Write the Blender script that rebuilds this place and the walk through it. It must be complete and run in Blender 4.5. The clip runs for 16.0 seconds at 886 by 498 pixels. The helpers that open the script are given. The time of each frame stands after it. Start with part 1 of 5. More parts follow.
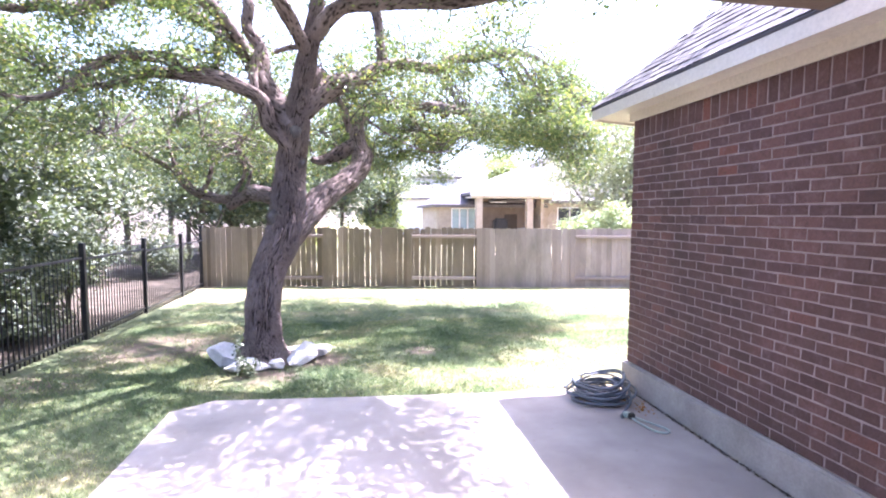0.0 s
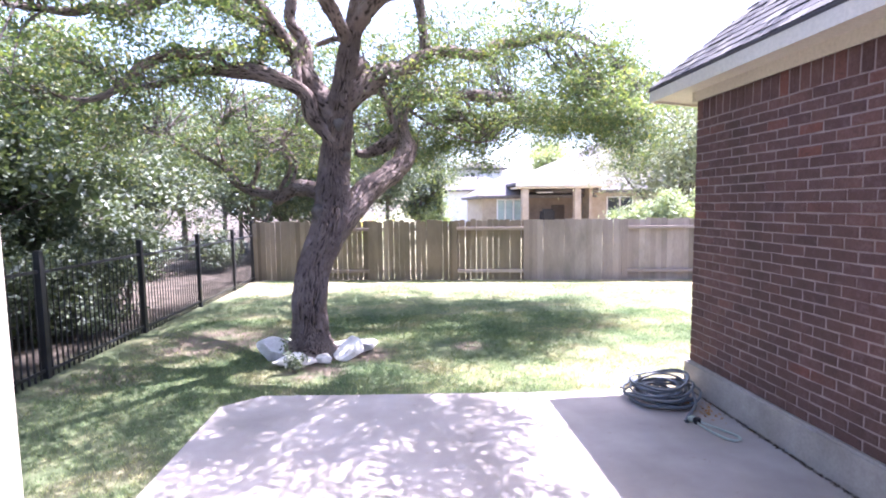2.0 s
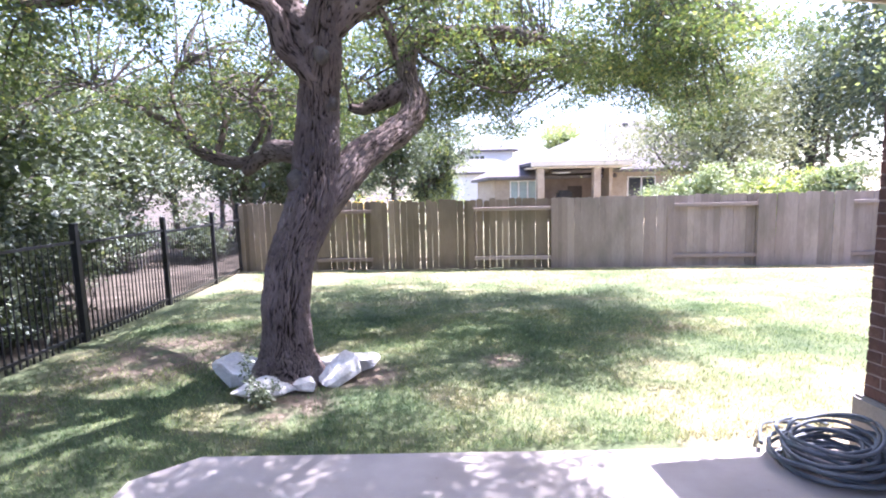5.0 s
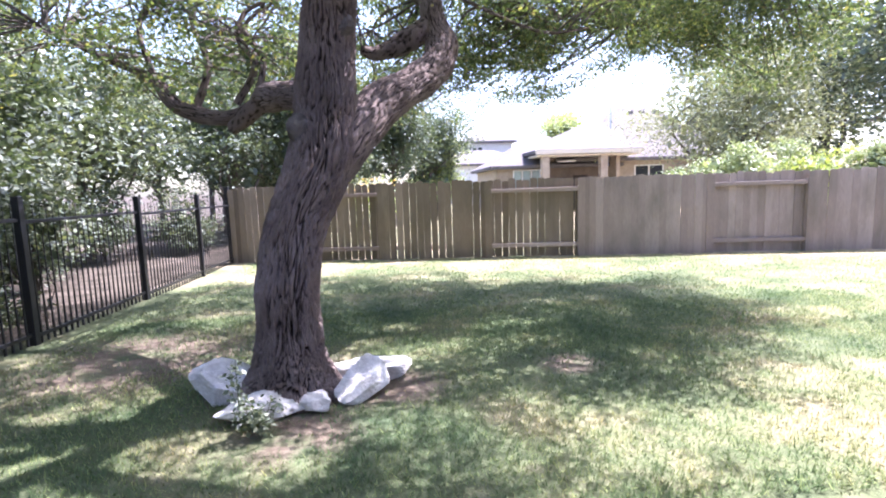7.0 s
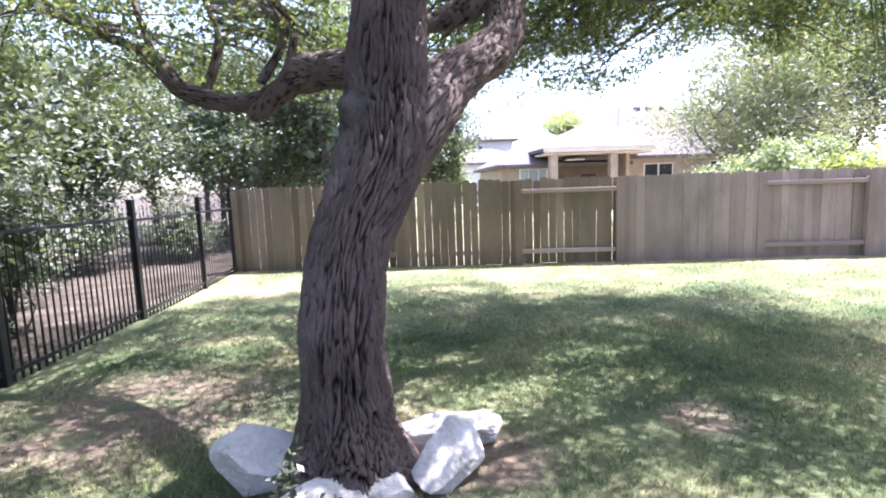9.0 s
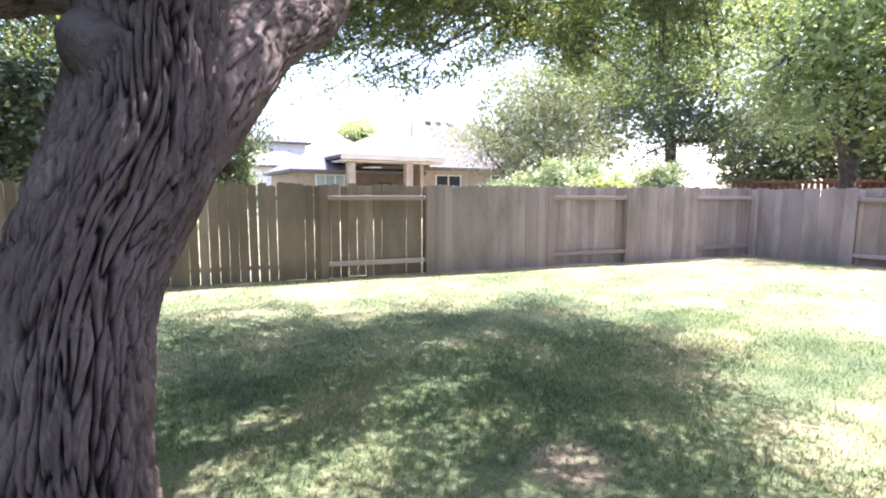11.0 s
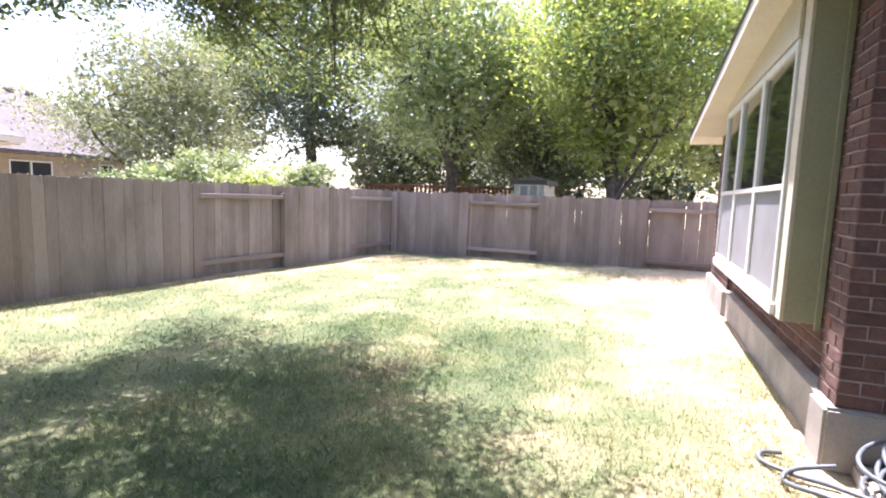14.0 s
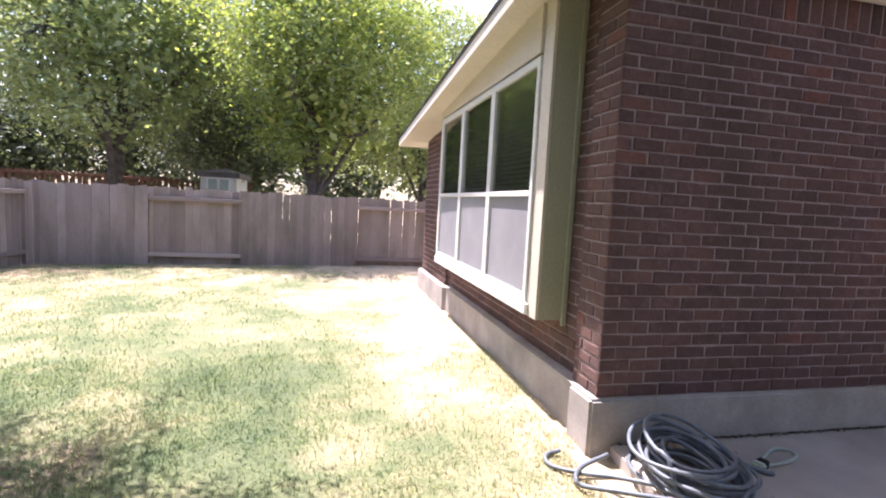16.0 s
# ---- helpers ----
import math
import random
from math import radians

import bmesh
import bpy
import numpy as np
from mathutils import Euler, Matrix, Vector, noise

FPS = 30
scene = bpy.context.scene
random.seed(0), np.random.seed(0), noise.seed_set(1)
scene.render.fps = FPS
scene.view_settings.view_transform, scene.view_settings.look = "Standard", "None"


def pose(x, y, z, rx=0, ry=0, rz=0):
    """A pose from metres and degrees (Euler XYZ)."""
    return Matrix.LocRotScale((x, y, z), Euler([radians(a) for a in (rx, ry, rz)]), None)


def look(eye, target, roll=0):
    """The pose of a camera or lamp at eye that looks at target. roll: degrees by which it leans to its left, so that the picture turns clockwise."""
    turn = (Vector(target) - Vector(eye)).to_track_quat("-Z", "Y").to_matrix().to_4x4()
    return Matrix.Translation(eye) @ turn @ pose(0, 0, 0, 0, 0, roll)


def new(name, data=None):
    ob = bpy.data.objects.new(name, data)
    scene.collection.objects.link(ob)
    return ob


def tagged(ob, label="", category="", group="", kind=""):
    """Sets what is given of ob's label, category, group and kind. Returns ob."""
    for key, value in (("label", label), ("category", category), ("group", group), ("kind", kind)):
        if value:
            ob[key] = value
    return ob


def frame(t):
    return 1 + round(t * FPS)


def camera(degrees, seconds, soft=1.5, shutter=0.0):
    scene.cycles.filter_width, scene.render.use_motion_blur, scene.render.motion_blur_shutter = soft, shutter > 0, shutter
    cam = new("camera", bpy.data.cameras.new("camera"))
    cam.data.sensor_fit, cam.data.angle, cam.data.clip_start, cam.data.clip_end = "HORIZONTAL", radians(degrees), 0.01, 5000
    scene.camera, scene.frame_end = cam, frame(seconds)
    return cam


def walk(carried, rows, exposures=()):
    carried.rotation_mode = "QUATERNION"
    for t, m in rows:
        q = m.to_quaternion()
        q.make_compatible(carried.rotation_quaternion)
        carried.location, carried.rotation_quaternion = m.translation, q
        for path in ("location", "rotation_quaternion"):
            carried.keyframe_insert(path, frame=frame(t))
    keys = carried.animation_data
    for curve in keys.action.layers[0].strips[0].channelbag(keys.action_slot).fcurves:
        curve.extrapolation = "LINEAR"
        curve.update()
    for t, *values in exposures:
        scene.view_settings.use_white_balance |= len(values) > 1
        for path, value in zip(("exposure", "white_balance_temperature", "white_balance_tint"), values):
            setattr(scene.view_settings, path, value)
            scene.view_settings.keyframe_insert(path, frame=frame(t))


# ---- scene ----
cam = camera(82.9, 16.0, 2.0)
METRES, EYE, TILT, LEAN, TURN = 6.9, 1.5, 0.0, 0.0, -6.7
PATH = [
    (0, (0.404, 0.141, 1.922), (0.73, 2.109, 1.779), 0.3),
    (0.5, (0.383, 0.238, 1.927), (0.659, 2.213, 1.773), -0.0),
    (1, (0.404, 0.306, 1.931), (0.621, 2.288, 1.771), -0.3),
    (1.5, (0.429, 0.328, 1.924), (0.603, 2.314, 1.757), -0.5),
    (2, (0.416, 0.34, 1.921), (0.563, 2.327, 1.747), -0.7),
    (2.5, (0.441, 0.456, 1.888), (0.563, 2.444, 1.697), -0.9),
    (3, (0.404, 0.745, 1.783), (0.507, 2.732, 1.576), -1.0),
    (3.5, (0.41, 1.127, 1.775), (0.502, 3.113, 1.557), -1.2),
    (4, (0.414, 1.522, 1.784), (0.507, 3.508, 1.56), -1.2),
    (6.5, (0.123, 3.094, 1.447), (0.278, 5.074, 1.212), -1.7),
    (7, (-0.002, 3.416, 1.385), (0.14, 5.396, 1.141), -1.8),
    (7.5, (-0.105, 3.75, 1.415), (0.005, 5.731, 1.165), -2.1),
    (8, (-0.309, 3.995, 1.435), (-0.23, 5.978, 1.188), -2.2),
    (10.5, (-0.62, 5.12, 1.397), (0.056, 6.987, 1.159), -0.5),
    (11, (-0.575, 5.35, 1.411), (0.369, 7.098, 1.179), 0.3),
    (11.5, (-0.497, 5.54, 1.42), (0.715, 7.115, 1.2), 0.6),
    (12, (-0.462, 5.639, 1.397), (0.951, 7.038, 1.187), 0.9),
    (12.5, (-0.409, 5.69, 1.344), (1.135, 6.943, 1.132), 1.2),
    (13, (-0.302, 5.942, 1.37), (1.352, 7.044, 1.148), 1.6),
    (13.5, (-0.204, 6.157, 1.379), (1.554, 7.086, 1.159), 1.9),
    (14, (-0.082, 6.337, 1.422), (1.766, 7.071, 1.209), 2.0),
    (14.5, (0.027, 6.535, 1.435), (1.952, 7.036, 1.229), 2.4),
    (15, (0.198, 6.709, 1.426), (2.181, 6.889, 1.231), 2.8),
    (15.5, (0.422, 6.812, 1.453), (2.41, 6.692, 1.266), 2.9),
    (16, (0.595, 6.93, 1.454), (2.534, 6.472, 1.274), 3.0),
]
walk(cam, [(t, look(eye, target, roll)) for t, eye, target, roll in PATH], [(0, 3.1, 5950, 33), (2, 2.72, 5900, 32), (3.5, 2.6, 5850, 31), (7, 2.3, 5950, 30), (11, 2.37, 6150, 25), (12.5, 2.12, 6250, 27), (14.5, 2.05, 6400, 27), (16, 1.86, 6450, 29)])


# ---- world and sun ----
SUN = Vector((0.405, 0.205, 1.0)).normalized()
world = bpy.data.worlds.new("sky")
scene.world = world
world.use_nodes = True
wn = world.node_tree
sky = wn.nodes.new("ShaderNodeTexSky")
sky.sky_type = "NISHITA"
sky.sun_disc = False
sky.sun_elevation = math.asin(SUN.z)
sky.sun_rotation = math.atan2(SUN.x, SUN.y)
sky.dust_density = 2.0
wn.nodes["Background"].inputs["Strength"].default_value = 0.15
wn.links.new(sky.outputs[0], wn.nodes["Background"].inputs["Color"])
sun = new("sun", bpy.data.lights.new("sun", "SUN"))
sun.data.energy = 5.0
sun.data.angle = radians(0.55)
sun.data.color = (1.0, 0.97, 0.93)
sun.matrix_world = look(SUN * 50, (0, 0, 0))


# ---- materials ----
def material(name, rough=0.8, metal=0.0, spec=0.3):
    m = bpy.data.materials.new(name)
    m.use_nodes = True
    b = m.node_tree.nodes["Principled BSDF"]
    b.inputs["Roughness"].default_value = rough
    b.inputs["Metallic"].default_value = metal
    b.inputs["Specular IOR Level"].default_value = spec
    return m, m.node_tree, b


def node(t, kind, **inputs):
    n = t.nodes.new("ShaderNode" + kind)
    for k, v in inputs.items():
        n.inputs[k.replace("_", " ")].default_value = v
    return n


def coords(t, scale=(1, 1, 1), space="Object"):
    c = t.nodes.new("ShaderNodeTexCoord")
    mp = t.nodes.new("ShaderNodeMapping")
    mp.inputs["Scale"].default_value = scale
    if space == "World":
        g = t.nodes.new("ShaderNodeNewGeometry")
        t.links.new(g.outputs["Position"], mp.inputs["Vector"])
    else:
        t.links.new(c.outputs[space], mp.inputs["Vector"])
    return mp.outputs[0]


def ramp(t, fac, stops):
    r = t.nodes.new("ShaderNodeValToRGB")
    while len(r.color_ramp.elements) < len(stops):
        r.color_ramp.elements.new(0.5)
    for e, (p, c) in zip(r.color_ramp.elements, stops):
        e.position, e.color = p, (*c, 1)
    t.links.new(fac, r.inputs[0])
    return r.outputs[0]


def noise_out(t, vec, scale, detail=4.0, rough=0.6):
    n = node(t, "TexNoise", Scale=scale, Detail=detail, Roughness=rough)
    t.links.new(vec, n.inputs["Vector"])
    return n.outputs["Fac"]


def mix(t, fac, a, b, mode="MIX"):
    m = t.nodes.new("ShaderNodeMix")
    m.data_type, m.blend_type = "RGBA", mode
    for k, v in (("Factor", fac), ("A", a), ("B", b)):
        i = {"Factor": 0, "A": 6, "B": 7}[k]
        if isinstance(v, (int, float)):
            m.inputs[i].default_value = v
        elif isinstance(v, tuple):
            m.inputs[i].default_value = (*v, 1)
        else:
            t.links.new(v, m.inputs[i])
    return m.outputs[2]


def bump(t, b, height, strength=0.4, dist=0.01):
    n = node(t, "Bump", Strength=strength, Distance=dist)
    t.links.new(height, n.inputs["Height"])
    t.links.new(n.outputs[0], b.inputs["Normal"])


def surface(name, dark, light, scale=8.0, rough=0.8, fine=60.0, strength=0.3, dist=0.004, stretch=(1, 1, 1), spec=0.3, space="World"):
    """A surface with two scales of variation in colour and fine relief."""
    m, t, b = material(name, rough, 0.0, spec)
    v = coords(t, stretch, space)
    big = ramp(t, noise_out(t, v, scale), [(0.3, dark), (0.7, light)])
    small = noise_out(t, v, fine, 3.0)
    grey = ramp(t, small, [(0.25, (0.72, 0.72, 0.72)), (0.75, (1.0, 1.0, 1.0))])
    t.links.new(mix(t, 0.7, big, grey, "MULTIPLY"), b.inputs["Base Color"])
    bump(t, b, small, strength, dist)
    return m


def by_object(name, stops, rough=0.85, fine=70.0, stretch=(1, 1, 1), strength=0.5, dist=0.004, island=False, stain=None, spec=0.25):
    """Colour by the object's (or the island's) own random number, with grain."""
    m, t, b = material(name, rough, 0.0, spec)
    if island:
        r = t.nodes.new("ShaderNodeNewGeometry").outputs["Random Per Island"]
    else:
        r = t.nodes.new("ShaderNodeObjectInfo").outputs["Random"]
    c = ramp(t, r, stops)
    v = coords(t, stretch, "World")
    n = noise_out(t, v, fine, 5.0)
    g = ramp(t, n, [(0.25, (0.6, 0.6, 0.6)), (0.75, (1.0, 1.0, 1.0))])
    c = mix(t, 0.8, c, g, "MULTIPLY")
    if name.startswith("brick"):
        mott = noise_out(t, coords(t, (1, 1, 1), "World"), 16.0, 5.0, 0.7)
        c = mix(t, ramp(t, mott, [(0.52, (0, 0, 0)), (0.75, (0.35, 0.35, 0.35))]), c, (0.30, 0.22, 0.205))
        c = mix(t, ramp(t, mott, [(0.28, (0.55, 0.55, 0.55)), (0.45, (0, 0, 0))]), c, (0.06, 0.04, 0.038))
    if stain:
        s = noise_out(t, coords(t, (1, 1, 0.35), "World"), 1.7, 4.0)
        f = ramp(t, s, [(0.45, (0, 0, 0)), (0.75, (0.75, 0.75, 0.75))])
        c = mix(t, f, c, stain)
    t.links.new(c, b.inputs["Base Color"])
    bump(t, b, n, strength, dist)
    return m


BRICKS = [(0.0, (0.115, 0.067, 0.064)), (0.2, (0.15, 0.085, 0.077)), (0.4, (0.18, 0.103, 0.092)), (0.55, (0.13, 0.077, 0.075)), (0.75, (0.185, 0.103, 0.092)), (0.95, (0.195, 0.105, 0.09)), (1.0, (0.235, 0.098, 0.075))]
brick_mat = by_object("brick", BRICKS, 0.9, 70.0, strength=1.0, dist=0.009, stain=(0.075, 0.052, 0.045))
brick_far_mat = by_object("brick_joined", BRICKS, 0.9, 70.0, strength=1.0, dist=0.009, island=True, stain=(0.075, 0.052, 0.045))
mortar_mat = surface("mortar", (0.26, 0.20, 0.19), (0.39, 0.315, 0.30), 6, 0.95, 120, 0.6, 0.004)
concrete_mat = surface("patio_concrete", (0.33, 0.295, 0.27), (0.47, 0.425, 0.395), 1.5, 0.85, 150, 0.4, 0.002)
found_mat = surface("foundation_concrete", (0.27, 0.25, 0.235), (0.44, 0.41, 0.385), 2.6, 0.9, 50, 0.5, 0.004)
trim_mat = surface("cream_paint", (0.66, 0.60, 0.50), (0.74, 0.68, 0.58), 1.2, 0.55, 40, 0.15, 0.001)
greentrim_mat = surface("sage_paint", (0.40, 0.41, 0.31), (0.46, 0.47, 0.36), 1.2, 0.55, 40, 0.15, 0.001)
white_mat = surface("white_vinyl", (0.76, 0.76, 0.75), (0.82, 0.82, 0.8), 1.0, 0.4, 30, 0.05, 0.001)
PICKET = [(0.0, (0.27, 0.215, 0.185)), (0.3, (0.35, 0.285, 0.25)), (0.55, (0.40, 0.33, 0.29)), (0.8, (0.31, 0.25, 0.215)), (1.0, (0.49, 0.41, 0.36))]
# darker, browner boards for the gapped panels
dark_cedar_mat = by_object("dark_cedar", [(0.0, (0.17, 0.135, 0.10)), (0.3, (0.24, 0.195, 0.148)), (0.55, (0.30, 0.245, 0.187)), (0.8, (0.21, 0.17, 0.13)), (1.0, (0.36, 0.295, 0.23))], 0.92, 14.0, (9, 9, 0.6), 0.6, 0.004, stain=(0.10, 0.092, 0.062))
picket_mat = by_object("weathered_cedar", PICKET, 0.9, 14.0, (9, 9, 0.6), 0.6, 0.004, stain=(0.13, 0.115, 0.085))
rail_mat = by_object("weathered_rail", PICKET, 0.9, 14.0, (1, 9, 9), 0.6, 0.004)
iron_mat = surface("black_iron", (0.012, 0.013, 0.016), (0.022, 0.023, 0.028), 8, 0.4, 90, 0.2, 0.001, spec=0.5)
rock_mat = surface("limestone", (0.58, 0.555, 0.52), (0.8, 0.79, 0.77), 5, 0.9, 40, 0.7, 0.010)
shingle_mat = by_object("roof_shingle", [(0.0, (0.045, 0.045, 0.055)), (0.35, (0.10, 0.10, 0.115)), (0.6, (0.06, 0.06, 0.072)), (0.85, (0.13, 0.128, 0.135)), (1.0, (0.22, 0.215, 0.215))], 0.95, 120, island=True)
far_roof_mat = surface("far_shingle", (0.115, 0.105, 0.108), (0.16, 0.148, 0.152), 3, 0.95, 12, 0.5, 0.01)
far_wall_mat = surface("far_stone_wall", (0.34, 0.28, 0.22), (0.46, 0.39, 0.31), 2.2, 0.9, 9, 0.5, 0.01)
far_white_mat = surface("far_siding", (0.60, 0.61, 0.60), (0.68, 0.68, 0.67), 1, 0.8, 10, 0.2, 0.01)
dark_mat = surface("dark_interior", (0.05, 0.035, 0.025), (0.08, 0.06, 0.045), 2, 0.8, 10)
hose_mat = surface("grey_hose", (0.10, 0.118, 0.14), (0.16, 0.185, 0.215), 9, 0.42, 60, 0.1, 0.001, spec=0.5)
black_mat = surface("black_plastic", (0.015, 0.015, 0.016), (0.03, 0.03, 0.03), 9, 0.5, 60, 0.1, 0.001)
plate_mat = surface("pale_plastic", (0.35, 0.42, 0.38), (0.45, 0.52, 0.47), 9, 0.5, 60, 0.1, 0.001)
orange_mat = surface("orange_dry_leaves", (0.35, 0.13, 0.04), (0.5, 0.3, 0.1), 9, 0.8, 60)
blind_mat = surface("blind_slat", (0.30, 0.32, 0.29), (0.36, 0.38, 0.35), 2, 0.5, 30, 0.05, 0.001)

bark_mat, t_, b_ = material("oak_bark", 0.95, 0, 0.15)
v_ = coords(t_, (1, 1, 1))
big_ = ramp(t_, noise_out(t_, v_, 2.2, 5), [(0.3, (0.075, 0.062, 0.056)), (0.55, (0.13, 0.11, 0.102)), (0.8, (0.2, 0.178, 0.168))])
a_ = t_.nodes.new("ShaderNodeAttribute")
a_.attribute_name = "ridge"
# Furrow shade put into the bark colour: dark grooves, brightened ridge crests.
groove_shade_ = ramp(t_, a_.outputs["Fac"], [(0.05, (0.06, 0.05, 0.05)), (0.34, (0.42, 0.38, 0.37)), (0.75, (1.75, 1.64, 1.62))])
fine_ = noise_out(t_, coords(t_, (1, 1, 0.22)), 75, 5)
t_.links.new(mix(t_, 1.0, mix(t_, 0.5, big_, ramp(t_, fine_, [(0.3, (0.5, 0.48, 0.48)), (0.65, (1.1, 1.1, 1.1))]), "MULTIPLY"), groove_shade_, "MULTIPLY"), b_.inputs["Base Color"])
bump(t_, b_, fine_, 1.0, 0.016)
limb_mat = surface("limb_bark", (0.07, 0.057, 0.052), (0.19, 0.165, 0.15), 6, 0.95, 45, 1.0, 0.02)


def leaf_material(name, stops, trans=0.45):
    m = bpy.data.materials.new(name)
    m.use_nodes = True
    t = m.node_tree
    t.nodes.remove(t.nodes["Principled BSDF"])
    r = t.nodes.new("ShaderNodeNewGeometry").outputs["Random Per Island"]
    c = ramp(t, r, stops)
    n = noise_out(t, coords(t, space="World"), 0.9, 3.0)
    c = mix(t, 0.8, c, ramp(t, n, [(0.3, (0.65, 0.7, 0.6)), (0.7, (1.15, 1.1, 1.0))]), "MULTIPLY")
    d, tr, g = t.nodes.new("ShaderNodeBsdfDiffuse"), t.nodes.new("ShaderNodeBsdfTranslucent"), t.nodes.new("ShaderNodeBsdfGlossy")
    g.inputs["Roughness"].default_value = 0.6
    t.links.new(c, d.inputs["Color"])
    t.links.new(mix(t, 1.0, c, (1.25, 1.3, 0.7), "MULTIPLY"), tr.inputs["Color"])
    m1, m2 = t.nodes.new("ShaderNodeMixShader"), t.nodes.new("ShaderNodeMixShader")
    m1.inputs[0].default_value, m2.inputs[0].default_value = trans, 0.07
    t.links.new(d.outputs[0], m1.inputs[1])
    t.links.new(tr.outputs[0], m1.inputs[2])
    t.links.new(m1.outputs[0], m2.inputs[1])
    g.inputs["Color"].default_value = (0.8, 0.85, 0.9, 1)
    t.links.new(g.outputs[0], m2.inputs[2])
    t.links.new(m2.outputs[0], t.nodes["Material Output"].inputs[0])
    return m


oak_leaf = leaf_material("oak_leaf", [(0.0, (0.06, 0.09, 0.042)), (0.4, (0.10, 0.15, 0.065)), (0.7, (0.16, 0.21, 0.088)), (0.93, (0.25, 0.275, 0.10)), (1.0, (0.32, 0.26, 0.11))], 0.5)
woods_leaf = leaf_material("juniper_leaf", [(0.0, (0.045, 0.065, 0.04)), (0.5, (0.075, 0.105, 0.06)), (1.0, (0.14, 0.175, 0.105))], 0.35)
dark_leaf = leaf_material("dark_leaf", [(0.0, (0.06, 0.085, 0.055)), (0.6, (0.125, 0.16, 0.10)), (1.0, (0.24, 0.27, 0.17))], 0.3)
mid_leaf = leaf_material("mid_leaf", [(0.0, (0.18, 0.23, 0.12)), (0.5, (0.31, 0.37, 0.19)), (1.0, (0.46, 0.50, 0.27))], 0.42)
grey_leaf = leaf_material("grey_leaf", [(0.0, (0.16, 0.175, 0.12)), (0.5, (0.25, 0.275, 0.18)), (1.0, (0.36, 0.37, 0.25))], 0.3)
pale_leaf = leaf_material("pale_leaf", [(0.0, (0.22, 0.28, 0.15)), (0.5, (0.32, 0.38, 0.22)), (1.0, (0.42, 0.46, 0.30))], 0.3)
lime_leaf = leaf_material("lime_leaf", [(0.0, (0.14, 0.20, 0.07)), (0.5, (0.26, 0.335, 0.105)), (0.85, (0.40, 0.45, 0.15)), (1.0, (0.52, 0.50, 0.2))], 0.5)


blossom_leaf = leaf_material("blossom", [(0.0, (0.8, 0.3, 0.05)), (0.5, (0.85, 0.5, 0.06)), (1.0, (0.8, 0.65, 0.15))], 0.3)
mid_mat_stem = surface("green_stem", (0.08, 0.11, 0.04), (0.14, 0.18, 0.07), 5, 0.8, 60)


def lawn_colours(t):
    """Green in the middle of the lawn, straw towards the house and the fences, with patches of its own."""
    g = t.nodes.new("ShaderNodeNewGeometry")
    s = t.nodes.new("ShaderNodeSeparateXYZ")
    t.links.new(g.outputs["Position"], s.inputs[0])
    v = coords(t, space="World")
    n1, n2 = noise_out(t, v, 0.9, 4), noise_out(t, v, 5.0, 3)
    total = n1
    for axis, lo, hi, gain in ((0, 4.5, 9.5, 0.17), (1, 11.2, 13.2, 0.14), (1, 7.2, 5.7, 0.24)):
        mr = node(t, "MapRange")
        for k, val in ((1, lo), (2, hi), (3, 0.0), (4, gain)):
            mr.inputs[k].default_value = val
        t.links.new(s.outputs[axis], mr.inputs[0])
        out = mr.outputs[0]
        if lo == 7.2:
            near = node(t, "MapRange")
            for k, val in ((1, 1.2), (2, 3.2), (3, 0.0), (4, 1.0)):
                near.inputs[k].default_value = val
            t.links.new(s.outputs[0], near.inputs[0])
            mul = t.nodes.new("ShaderNodeMath")
            mul.operation = "MULTIPLY"
            t.links.new(out, mul.inputs[0])
            t.links.new(near.outputs[0], mul.inputs[1])
            out = mul.outputs[0]
        a = t.nodes.new("ShaderNodeMath")
        t.links.new(total, a.inputs[0])
        t.links.new(out, a.inputs[1])
        total = a.outputs[0]
    a2 = t.nodes.new("ShaderNodeMath")
    a2.operation = "MULTIPLY_ADD"
    a2.inputs[1].default_value = 0.35
    t.links.new(n2, a2.inputs[0])
    t.links.new(a.outputs[0], a2.inputs[2])
    return a2.outputs[0]


grass_mat = bpy.data.materials.new("grass_blade")
grass_mat.use_nodes = True
t_ = grass_mat.node_tree
t_.nodes.remove(t_.nodes["Principled BSDF"])
f_ = lawn_colours(t_)
c_ = ramp(t_, f_, [(0.49, (0.10, 0.16, 0.085)), (0.70, (0.18, 0.24, 0.122)), (0.85, (0.31, 0.315, 0.175)), (1.0, (0.48, 0.41, 0.28))])
r_ = t_.nodes.new("ShaderNodeNewGeometry").outputs["Random Per Island"]
c_ = mix(t_, 1.0, c_, ramp(t_, r_, [(0, (0.7, 0.75, 0.7)), (0.78, (1.1, 1.1, 1.0)), (0.9, (1.9, 1.65, 1.35))]), "MULTIPLY")
d_, tr_, ms_ = t_.nodes.new("ShaderNodeBsdfDiffuse"), t_.nodes.new("ShaderNodeBsdfTranslucent"), t_.nodes.new("ShaderNodeMixShader")
ms_.inputs[0].default_value = 0.4
t_.links.new(c_, d_.inputs[0]), t_.links.new(c_, tr_.inputs[0])
t_.links.new(d_.outputs[0], ms_.inputs[1]), t_.links.new(tr_.outputs[0], ms_.inputs[2])
t_.links.new(ms_.outputs[0], t_.nodes["Material Output"].inputs[0])

